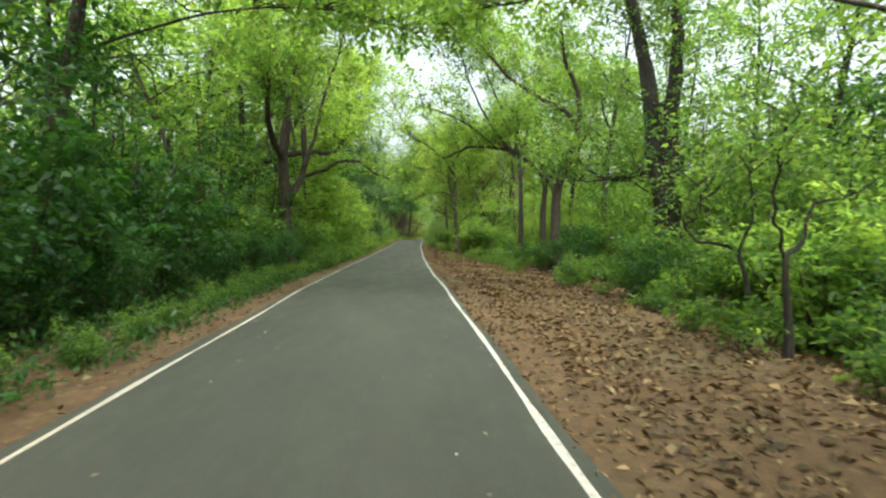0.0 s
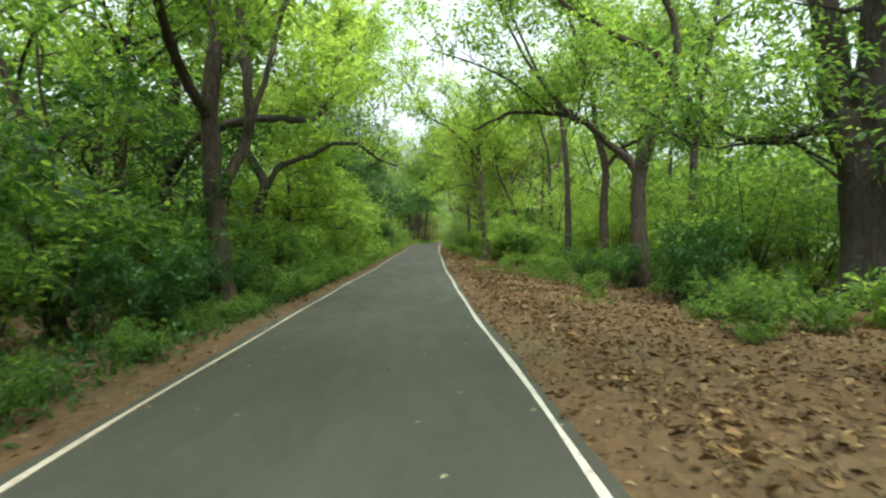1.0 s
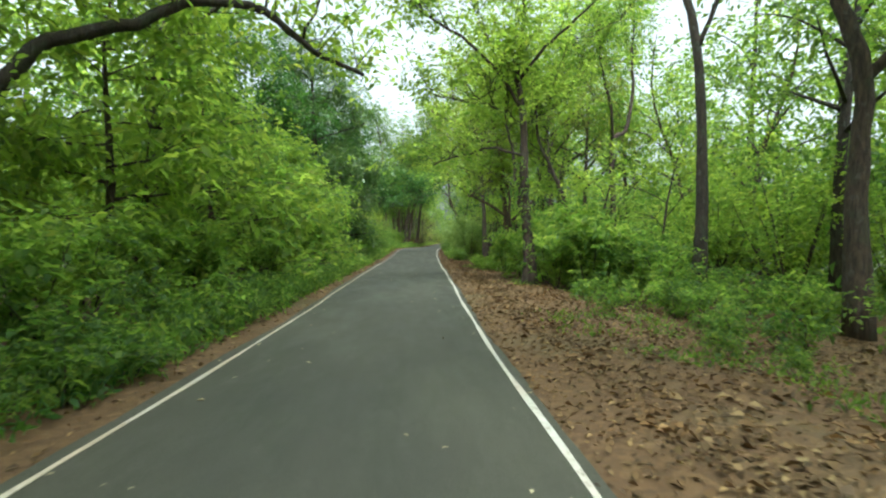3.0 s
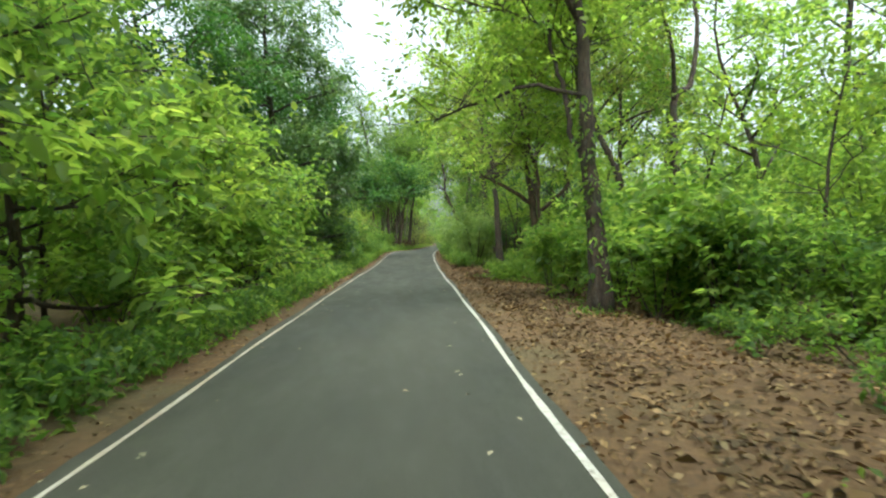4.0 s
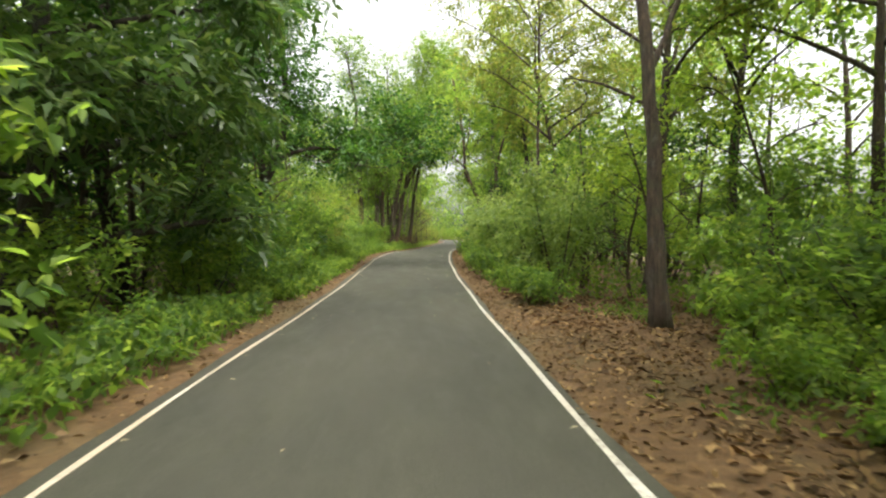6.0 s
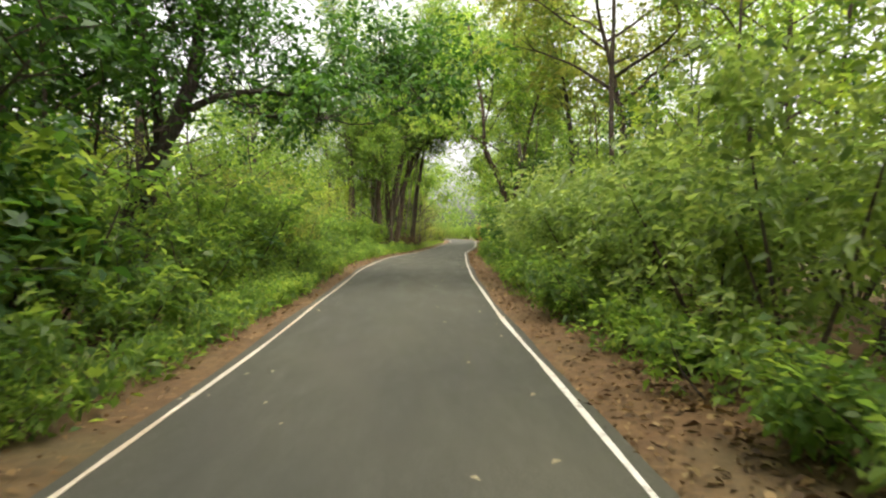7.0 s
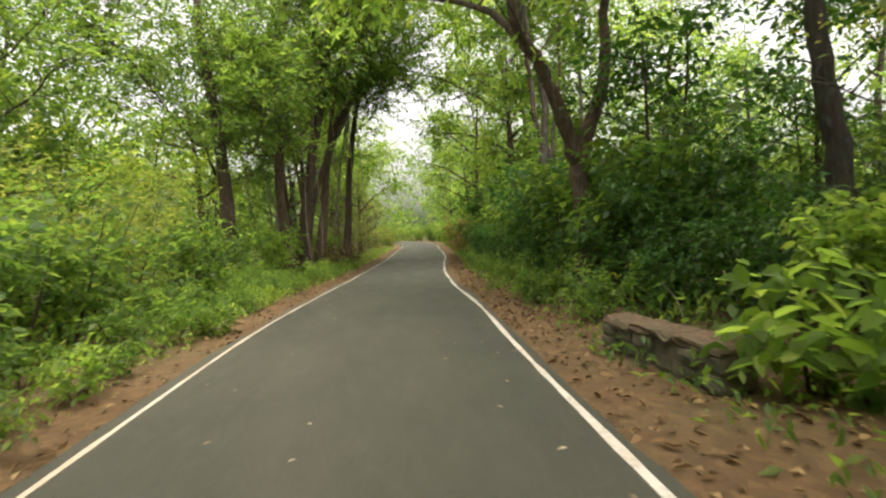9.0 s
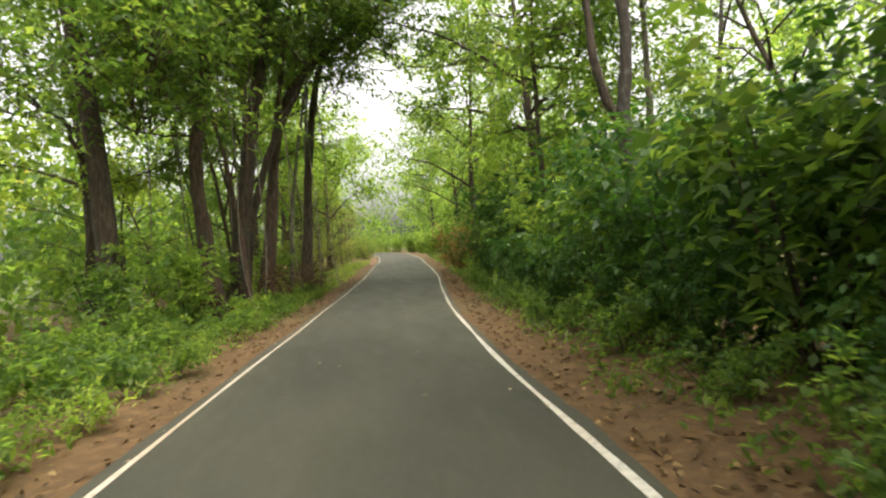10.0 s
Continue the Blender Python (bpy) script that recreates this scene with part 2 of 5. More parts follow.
# ---------------------------------------------------------------- ground, road and its paint
def build_ground():
    ys = np.concatenate([np.linspace(-150, -6, 14), np.arange(-5, 130, 0.5), np.linspace(131, 180, 30), np.linspace(190, 700, 25)])
    us = np.concatenate([-np.geomspace(520, 13, 18), np.arange(-12, 12.01, 0.5), np.geomspace(13, 520, 18)])
    verts = np.empty((len(ys) * len(us), 3))
    yy, uu = np.meshgrid(ys, us, indexing="ij")
    xx = uu + road_x(yy) * np.clip(1 - (np.abs(uu) - 20) / 80, 0, 1)
    zz = ground_z(xx, yy)
    verts[:] = np.stack([xx.ravel(), yy.ravel(), zz.ravel()], 1)
    w = len(us)
    faces = [(i * w + j, i * w + j + 1, (i + 1) * w + j + 1, (i + 1) * w + j) for i in range(len(ys) - 1) for j in range(w - 1)]
    ob = new("ground", mesh_from("ground", verts, faces, SOIL, True))
    tagged(ob, "brown forest soil with dry leaf litter and mossy patches", "ground", kind="structure")


def strip(name, ys, left, right, top, bottom, material):
    """A slab that follows the road: left and right give its edges at each y."""
    verts, faces = [], []
    for y, a, b in zip(ys, left, right):
        z = float(along(ROAD_Z, y))
        verts += [(a, y, z + bottom), (a, y, z + top), (b, y, z + top), (b, y, z + bottom)]
    for i in range(len(ys) - 1):
        for k in range(3):
            faces.append((4 * i + k, 4 * i + k + 1, 4 * i + 5 + k, 4 * i + 4 + k))
    faces += [(0, 3, 2, 1), tuple(4 * (len(ys) - 1) + k for k in range(4))]
    return new(name, mesh_from(name, verts, faces, material))


def build_road():
    ys = np.arange(-60, 330, 0.35)
    ragged = lambda k: 0.035 * np.sin(ys * 0.9 + k) * np.sin(ys * 0.37 + 2 * k) + rng.normal(0, 0.006, len(ys))
    w = HALF + along(ROAD_W, ys)
    c = road_x(ys)
    tagged(strip("road", ys, c - w - 0.14 + ragged(1), c + w + 0.11 + ragged(2.3), 0.0, -0.12, ASPHALT), "narrow dark grey asphalt road with worn patches", "road", kind="structure")
    for side, label in ((-1, "worn white painted edge line on the asphalt"), (1, "white painted edge line on the asphalt")):
        mid = c + side * w + 0.012 * np.sin(ys * 0.9 + side)
        wide = 0.028 + 0.006 * np.sin(ys * 1.7 + side) + rng.normal(0, 0.003, len(ys))
        tagged(strip("road_marking", ys, mid - wide * (0.8 if side < 0 else 1), mid + wide * (0.8 if side < 0 else 1), 0.005, -0.01, PAINT if side > 0 else PAINT_WORN), label, "road marking", kind="structure")


build_ground()
build_road()


# ---------------------------------------------------------------- wood and leaves
def smooth_line(points, per=4):
    p = np.asarray(points, float)
    q = np.vstack([2 * p[0] - p[1], p, 2 * p[-1] - p[-2]])
    out = []
    for i in range(1, len(q) - 2):
        for f in np.arange(per) / per:
            a, b, c, d = q[i - 1:i + 3]
            out.append(b + 0.5 * f * (c - a + f * (2 * a - 5 * b + 4 * c - d + f * (3 * (b - c) + d - a))))
    return np.array(out + [q[-2]])


def tube(lines, sides=8, knobs=0.08, flare=0.0):
    """Tapered round wood along lines of (points, r0, r1); returns verts and faces."""
    verts, faces = [], []
    for pts, r0, r1 in lines:
        pts = np.asarray(pts, float)
        n = len(pts)
        t = np.gradient(pts, axis=0)
        t /= np.linalg.norm(t, axis=1)[:, None] + 1e-9
        ref = np.array([0.0, 1.0, 0.0]) if abs(t[0][1]) < 0.8 else np.array([1.0, 0.0, 0.0])
        a = np.cross(t, ref)
        a /= np.linalg.norm(a, axis=1)[:, None] + 1e-9
        b = np.cross(t, a)
        ang = np.arange(sides) * 2 * np.pi / sides
        first = len(verts)
        ph = rng.uniform(0, 6.28, 3)
        for i in range(n):
            f = i / (n - 1)
            r = r0 + (r1 - r0) * f
            if flare:
                r *= 1 + flare * max(0, 1 - f * 5) ** 2
            rr = r * (1 + knobs * np.sin(2 * ang + ph[0] + 2.2 * i) + knobs * np.sin(3 * ang + ph[1] - 1.3 * i) + rng.normal(0, knobs * 0.4, sides))
            verts.extend(pts[i] + rr[:, None] * (np.cos(ang)[:, None] * a[i] + np.sin(ang)[:, None] * b[i]))
        for i in range(n - 1):
            for k in range(sides):
                k2 = (k + 1) % sides
                faces.append((first + i * sides + k, first + i * sides + k2, first + (i + 1) * sides + k2, first + (i + 1) * sides + k))
        faces.append(tuple(first + k for k in range(sides))[::-1])
        faces.append(tuple(first + (n - 1) * sides + k for k in range(sides)))
    return verts, faces


def unit(v):
    return v / (np.linalg.norm(v, axis=-1, keepdims=True) + 1e-9)


def leaf_mesh(name, at, heading, length, width, material, tilt=0.6, fold=0.18, clear=True, oval=False):
    """Pointed leaves, folded along the midrib, one for each row of at; oval ones have rounder sides and a drooping tip."""
    if clear:  # traffic keeps the road's own headroom free of leaves
        off = at[:, 0] - road_x(at[:, 1])
        keep = ~((np.abs(off) < 2.1) & (at[:, 2] < 3.6))
        at, heading = at[keep], heading[keep]
    n = len(at)
    d = unit(heading)
    up = unit(np.array([0, 0, 1.0]) + rng.normal(0, tilt, (n, 3)))
    s = unit(np.cross(d, up))
    nrm = np.cross(s, d)
    ln = (length * rng.uniform(0.6, 1.25, n))[:, None]
    wd = ln * (width / length) * rng.uniform(0.8, 1.2, n)[:, None]
    down = np.array([0, 0, 1.0]) * ln
    if oval:
        foot, tip = at, at + d * ln - down * 0.22
        low, high = at + d * ln * 0.3, at + d * ln * 0.68 - down * 0.07
        lift = nrm * wd * fold
        ring = [foot, low + s * wd * 0.48 + lift, high + s * wd * 0.4 + lift, tip, high - s * wd * 0.4 + lift, low - s * wd * 0.48 + lift]
        faces = np.array([0, 1, 2, 3, 0, 3, 4, 5])
    else:
        mid = at + d * ln * 0.42
        ring = [at, mid + s * wd * 0.5 + nrm * wd * fold, at + d * ln - down * 0.12, mid - s * wd * 0.5 + nrm * wd * fold]
        faces = np.arange(4)
    k = len(ring)
    co = np.stack(ring, 1)
    loops = (np.arange(n)[:, None] * k + faces).ravel().astype(np.int32)
    me = bpy.data.meshes.new(name)
    me.vertices.add(k * n)
    me.vertices.foreach_set("co", co.ravel())
    me.loops.add(len(loops))
    me.loops.foreach_set("vertex_index", loops)
    me.polygons.add(len(loops) // 4)
    me.polygons.foreach_set("loop_start", np.arange(0, len(loops), 4, dtype=np.int32))
    me.materials.append(material)
    me.update(calc_edges=True)
    return me


def sprays(starts, ways, sprigs, leaves, spread, droop):
    """Leaf feet and headings on sprigs that stand along twigs (starts to starts + ways)."""
    n = len(starts)
    f = rng.uniform(0.25, 1.05, (n, sprigs))
    foot = starts[:, None] + ways[:, None] * f[..., None]
    foot = foot + rng.normal(0, spread * 0.35, foot.shape)
    way = unit(unit(ways)[:, None] * 0.5 + rng.normal(0, 0.6, foot.shape) + np.array([0, 0, -droop]))
    k = np.linspace(0, 1, leaves)
    at = foot[:, :, None] + way[:, :, None] * (k[:, None] * spread) + rng.normal(0, 0.02, (n, sprigs, leaves, 3))
    side = unit(np.cross(way, np.array([0, 0, 1.0]) + rng.normal(0, 0.3, way.shape)))
    sign = np.where(np.arange(leaves) % 2, 1.0, -1.0)
    head = way[:, :, None] * 0.6 + side[:, :, None] * sign[:, None] * 0.9 + rng.normal(0, 0.25, at.shape) + np.array([0, 0, -droop * 0.6])
    return at.reshape(-1, 3), head.reshape(-1, 3)


def grow_twigs(limbs, count, reach, lift, inner=0.35):
    """Twigs that leave the outer part of limbs: starts and ways."""
    weights = np.array([np.linalg.norm(np.diff(p, axis=0), axis=1).sum() for p in limbs])
    pick = rng.choice(len(limbs), count, p=weights / weights.sum())
    starts, ways = [], []
    for i in pick:
        p = limbs[i]
        u = (inner + (1 - inner) * rng.uniform() ** 0.7) * (len(p) - 1)
        a = min(int(u), len(p) - 2)
        starts.append(p[a] + (p[a + 1] - p[a]) * (u - a))
        v = rng.normal(0, 1, 3)
        v[2] = abs(v[2]) * 0.5 + lift
        v = v / np.linalg.norm(v) + 0.5 * (p[a + 1] - p[a]) / (np.linalg.norm(p[a + 1] - p[a]) + 1e-6)
        ways.append(v / np.linalg.norm(v) * reach * rng.uniform(0.5, 1.2))
    return np.array(starts), np.array(ways)


def wobble(pts, amount, per=4):
    out = smooth_line(pts, per)
    return out + np.vstack([[0, 0, 0], rng.normal(0, amount, (len(out) - 2, 3)), [0, 0, 0]])


def tree(limbs, label, leaf=LEAF_MID, bark=BARK, leaf_length=0.2, slim=0.45, twigs=75, reach=1.8, sprigs=10, leaves=7, spread=0.6, droop=0.25, lift=0.2, top=0.0, side_limbs=0, fine=True, low_twigs=0.5, side_length=(1.3, 2.6), oval=False, name="tree"):
    """A tree from its trunk and limbs as (r0, r1, points); the crown grows on the limbs. top lengthens the ends upwards."""
    trunk = [list(p) for p in limbs[0][2]]
    x, y = trunk[0][:2]
    g = float(ground_z(x, y))
    reseed(x, y, twigs, reach)
    trunk[0][2] = g - 0.15
    origin = np.array([x, y, g])
    thing = new(name)
    thing.location = origin
    lines = []
    lead = len(limbs) > 1 and np.linalg.norm(np.array(trunk[-1]) - np.array(limbs[1][2][0])) < 0.2
    if lead:  # the trunk runs on into its leading limb
        limbs = [(limbs[0][0], limbs[1][1], trunk + list(limbs[1][2][1:]))] + list(limbs[2:])
        trunk = limbs[0][2]
    for k, (r0, r1, pts) in enumerate(limbs):
        p = [np.array(q, float) for q in (trunk if k == 0 else pts)]
        if top and (k or lead) and unit(p[-1] - p[-2])[2] > 0.4:
            way = unit(p[-1] - p[-2]) + np.array([rng.normal(0, 0.25), rng.normal(0, 0.25), 0.55])
            for _ in range(2):
                p.append(p[-1] + unit(way) * top * 0.5 + rng.normal(0, 0.15, 3))
            r1 *= 0.6
        lines.append((wobble(np.array(p) - origin, 0.02 if k else 0.012, 4 if fine else 2), r0, r1))
    for _ in range(side_limbs):  # lesser limbs that the larger ones carry
        p = lines[1 + int(rng.integers(len(lines) - 1)) if len(lines) > 1 else 0]
        i = int(rng.integers(len(p[0]) // 3, len(p[0]) - 1))
        a = p[0][i]
        v = unit(rng.normal(0, 1, 3) * np.array([1, 1, 0.5]) + np.array([0, 0, 0.45]))
        ln = rng.uniform(*side_length)
        q = [a, a + v * ln * 0.5 + rng.normal(0, 0.12, 3), a + v * ln + np.array([0, 0, 0.25 * ln]) + rng.normal(0, 0.15, 3)]
        lines.append((wobble(q, 0.02), max(p[2], 0.02) * 0.8, 0.012))
    part("trunk", mesh_from("trunk", *tube([lines[0]], 12 if fine else 7, 0.05, 0.5), bark, True), thing)
    for ln in lines[1:]:
        part("limb", mesh_from("limb", *tube([ln], 8 if fine else 4, 0.05), bark, True), thing)
    starts, ways = grow_twigs([lines[0][0][int(len(lines[0][0]) * low_twigs):]] * bool(lead) + [l[0] for l in lines[1:]], twigs, reach, lift)
    tw = [(np.array([a, a + w * 0.5 + rng.normal(0, 0.06, 3), a + w] if fine else [a, a + w]), 0.016, 0.004) for a, w in zip(starts, ways)]
    if not fine:
        tw = tw[::2]
    part("branching", mesh_from("branching", *tube(tw, 3, 0.0), bark), thing)["kind"] = "stuff"
    at, head = sprays(starts, ways, sprigs, leaves, spread, droop)
    at = at + origin
    me = leaf_mesh("crown", at, head, leaf_length, leaf_length * slim, leaf, oval=oval)
    co = np.empty(len(me.vertices) * 3)
    me.vertices.foreach_get("co", co)
    me.vertices.foreach_set("co", (co.reshape(-1, 3) - origin).ravel())
    part("crown", me, thing)["kind"] = "stuff"
    return tagged(thing, label, "tree")


def shrub(height, radius, leaf, label, stems=5, leaf_length=0.1, slim=0.5, twigs=40, sprigs=9, leaves=7, spread=0.32, reach=0.6, droop=0.2, low=0.0, oval=False, name="shrub"):
    """A bush of arching stems with leafy sprigs, standing at the origin."""
    thing = new(name)
    reseed(height, radius, twigs, leaf_length, len(bpy.data.meshes))
    limbs = []
    for k in range(stems):
        a = 2 * np.pi * (k + rng.uniform(0, 0.7)) / stems
        out = radius * rng.uniform(0.4, 0.9)
        h = height * rng.uniform(0.6, 1.0) * (1 - 0.25 * out / radius)
        tip = np.array([math.cos(a) * out, math.sin(a) * out, h])
        limbs.append(smooth_line([np.array([math.cos(a) * 0.05, math.sin(a) * 0.05, -0.1]), tip * np.array([0.55, 0.55, 0.5]) + rng.normal(0, 0.05, 3), tip], 2))
    for l in limbs:
        part("stem", mesh_from("stem", *tube([(l, 0.012 + 0.008 * height, 0.006)], 4, 0.03), BARK), thing)
    starts, ways = grow_twigs(limbs, twigs, reach, 0.1, low)
    at, head = sprays(starts, ways, sprigs, leaves, spread, droop)
    at[:, 2] = np.where(at[:, 2] < 0.04, 0.04 + rng.uniform(0, 0.3, len(at)), at[:, 2])
    part("foliage", leaf_mesh("foliage", at, head, leaf_length, leaf_length * slim, leaf, clear=False, oval=oval), thing)["kind"] = "stuff"
    return tagged(thing, label, "shrub")


def place(ob, x, y, turn=0.0, size=1.0, sink=0.0):
    m = Matrix.Translation((x, y, float(ground_z(x, y)) - sink)) @ Matrix.Rotation(turn, 4, "Z") @ Matrix.Diagonal((size, size, size * float(rng.uniform(0.9, 1.15)), 1))
    made = copy_thing(ob, Matrix())
    made.matrix_basis = m
    return made


def remove(ob):
    for o in (*ob.children_recursive, ob):
        bpy.data.objects.remove(o)

# ---------------------------------------------------------------- trees that stand by the road
tree([
        (0.27, 0.2, [(7.73, 28.5, -0.82), (7.73, 28.5, 1.26), (7.76, 28.5, 3.12)]),
        (0.19, 0.09, [(7.76, 28.5, 3.12), (7.89, 28.12, 3.97), (8.2, 27.75, 4.96), (8.46, 27.38, 6.12), (8.29, 27, 7.65)]),
        (0.16, 0.04, [(7.76, 28.5, 3.01), (7.51, 28.75, 3.68), (6.89, 29, 4.31), (6.07, 29.25, 5.13), (4.99, 29.5, 5.42), (3.63, 29.75, 5.43), (2.48, 30, 4.94)]),
        (0.08, 0.03, [(5.73, 28.5, 4.9), (5.21, 29.17, 5.79), (4.48, 29.83, 7.09), (3.77, 30.5, 8.86)]),
        (0.13, 0.04, [(8.5, 27.4, 6.1), (7.79, 27.6, 6.98), (6.98, 27.8, 7.39), (5.98, 28, 8.04), (5.13, 28.2, 8.73), (4.11, 28.4, 10.06)]),
        (0.05, 0.02, [(4.99, 29.5, 5.42), (3.8, 29.1, 6.3), (2.5, 28.8, 6.9), (1.0, 28.6, 7.3)]),
    ], "forked brown tree with a long limb arching towards the road", LEAF_LIGHT, BARK, twigs=255, top=3.0, side_limbs=14, reach=2.3, lift=0.8)
tree([
        (0.2, 0.16, [(8.81, 35.6, -0.37), (8.74, 35.6, 2.01), (8.83, 35.6, 4.3)]),
        (0.13, 0.06, [(8.83, 35.6, 4.3), (8.52, 35.85, 5.75), (8.42, 36.1, 7.6), (7.94, 36.35, 9.66), (7.26, 36.6, 11.76)]),
        (0.11, 0.04, [(8.83, 35.6, 4.21), (9.5, 35.22, 5.03), (10.17, 34.85, 5.39), (10.79, 34.48, 6.64), (11.21, 34.1, 8)]),
    ], "slender forked tree with pale green crown in the undergrowth", LEAF_LIGHT, BARK, top=2, side_limbs=8, twigs=140, reach=2.1)
tree([
        (0.16, 0.12, [(8.41, 41, 0), (8.46, 41, 3.29), (8.28, 41, 6.44)]),
        (0.1, 0.04, [(8.28, 41, 6.44), (7.92, 41.33, 8.33), (6.95, 41.67, 10.25), (6.06, 42, 12.44)]),
        (0.07, 0.03, [(8.28, 41, 6.33), (8.74, 40.67, 7.94), (8.82, 40.33, 9.6), (9.34, 40, 11.22)]),
    ], "slim dark-barked tree with a light green crown", LEAF_LIGHT, BARK_DARK, top=2, side_limbs=8, twigs=130, reach=2.1)
tree([
        (0.55, 0.45, [(10.37, 21.7, -0.85), (10.24, 21.7, 1.16), (9.99, 21.7, 2.87)]),
        (0.33, 0.2, [(9.93, 21.7, 2.75), (9.79, 22.03, 4.39), (9.76, 22.37, 6.23), (9.46, 22.7, 8.4)]),
        (0.36, 0.2, [(10.24, 21.7, 2.74), (10.1, 21.37, 4.7), (10.02, 21.03, 6.2), (9.98, 20.7, 8.03)]),
        (0.14, 0.05, [(9.74, 21.7, 3.47), (9.15, 22.03, 3.51), (8.72, 22.37, 3.32), (7.87, 22.7, 3.45)]),
    ], "massive old tree with twin dark stems and a low limb", LEAF_MID, BARK_DARK, top=4, side_limbs=12, twigs=160, reach=2.6)
tree([
        (0.23, 0.19, [(-3.36, 21.5, -0.41), (-3.49, 21.5, 1.04), (-3.6, 21.5, 3.91)]),
        (0.17, 0.08, [(-3.6, 21.5, 3.91), (-3.5, 21.67, 5.55), (-3.88, 21.83, 7.23), (-4.48, 22, 8.94)]),
        (0.13, 0.06, [(-3.43, 21.5, 2.24), (-2.96, 21.88, 3.56), (-3.1, 22.25, 5.38), (-3.27, 22.62, 6.61), (-3.01, 23, 8.65)]),
        (0.12, 0.05, [(-3.6, 21.5, 3.73), (-3.81, 20.33, 4.7), (-3.6, 19.17, 5.28), (-3.32, 18, 5.8)]),
        (0.07, 0.03, [(-2.86, 21.5, 3.5), (-2.53, 22, 4.95), (-2.32, 22.5, 6.31), (-1.89, 23, 7.77)]),
    ], "many-stemmed brown tree close beside the road verge", LEAF_LIGHT, BARK, top=2.5, side_limbs=10, twigs=180, reach=2.2, lift=0.8)
tree([
        (0.25, 0.2, [(-6.54, 27, -0.03), (-6.7, 27, 1.64), (-6.86, 27, 3.25)]),
        (0.15, 0.06, [(-6.86, 27, 3.25), (-6.67, 27.1, 4.47), (-6.53, 27.2, 5.87), (-6.6, 27.3, 7.6)]),
        (0.15, 0.05, [(-6.7, 26.9, 3.1), (-5.6, 26.0, 4.0), (-4.2, 25.4, 4.45), (-3.3, 25.8, 4.6), (-2.6, 26.4, 4.68), (-2.3, 27.8, 5.2), (-2.2, 29.9, 6.5)]),
        (0.06, 0.02, [(-3.9, 25.5, 4.5), (-4.1, 25.9, 5.4), (-4.3, 26.1, 6.6), (-3.8, 26.4, 7.8)]),
        (0.06, 0.02, [(-4.9, 25.7, 4.3), (-5.2, 26.0, 5.3), (-5.0, 26.4, 6.8), (-5.5, 26.6, 8.2)]),
    ], "old brown tree with a heavy crooked limb towards the road", LEAF_LIME, BARK_DARK, top=1.6, side_limbs=11, twigs=150, reach=1.6, lift=0.5)
tree([
        (0.24, 0.2, [(-6.27, 34.4, 1.18), (-6.04, 34.4, 2.61), (-5.84, 34.4, 3.65)]),
        (0.17, 0.07, [(-5.84, 34.4, 3.65), (-6.65, 34.52, 5.17), (-6.59, 34.65, 6.73), (-6.45, 34.78, 8.3), (-6.19, 34.9, 10.31)]),
        (0.14, 0.04, [(-5.81, 34.4, 3.41), (-5.17, 34.82, 4.4), (-3.98, 35.23, 4.85), (-3.07, 35.65, 5.4), (-2.11, 36.07, 5.37), (-1.27, 36.48, 4.81), (-0.38, 36.9, 4.49)]),
        (0.07, 0.03, [(-6.5, 34.4, 6.65), (-4.83, 34.23, 6.53), (-3.55, 34.07, 6.92), (-3.21, 33.9, 7.65)]),
        (0.08, 0.03, [(-6.6, 34.4, 5.15), (-7.38, 34.4, 5.92), (-8.16, 34.4, 5.98)]),
    ], "crooked dark tree with a limb arching low over the road", LEAF_LIME, BARK_DARK, top=2.5, side_limbs=12, twigs=145, reach=2.1, lift=0.4)
straight = tree([
        (0.2, 0.16, [(4.47, 44.6, -0.31), (4.38, 44.6, 1.18), (4.27, 44.6, 2.65)]),
        (0.16, 0.08, [(4.27, 44.6, 2.65), (4.25, 44.7, 3.93), (4.22, 44.8, 5.29), (4.05, 44.9, 6.82)]),
        (0.07, 0.03, [(4.22, 44.6, 2.69), (3.99, 44.93, 3.33), (3.94, 45.27, 4.36), (3.75, 45.6, 5.45)]),
        (0.05, 0.015, [(4.23, 44.6, 3.96), (3.16, 45.1, 4.29), (2.56, 45.6, 4.16), (1.8, 46.1, 4.01), (1.32, 46.6, 3.86)]),
        (0.07, 0.03, [(4.22, 44.8, 5.4), (3.3, 44.4, 6.7), (2.1, 44.0, 7.6), (0.9, 43.6, 8.2)]),
        (0.06, 0.03, [(4.1, 44.9, 6.5), (4.9, 44.6, 7.5), (5.8, 44.2, 8.3)]),
    ], "tall straight tree with creeper on its trunk on the leafy verge", LEAF_LIME, BARK, top=3.0, side_limbs=11, twigs=170, reach=2.2, lift=0.4)
tree([
        (0.16, 0.12, [(10.45, 53.8, -0.54), (10.33, 53.8, 2.24), (10.23, 53.8, 5.81)]),
        (0.09, 0.04, [(10.23, 53.8, 5.81), (10.98, 54.13, 6.55), (11.45, 54.47, 8.49), (11.49, 54.8, 10.64)]),
        (0.09, 0.04, [(10.23, 53.8, 5.81), (9.99, 53.3, 7.38), (9.33, 52.8, 9.43)]),
    ], "slim straight tree forking high above the undergrowth", LEAF_LIGHT, BARK, top=2.5, side_limbs=8, twigs=150, reach=2.2)
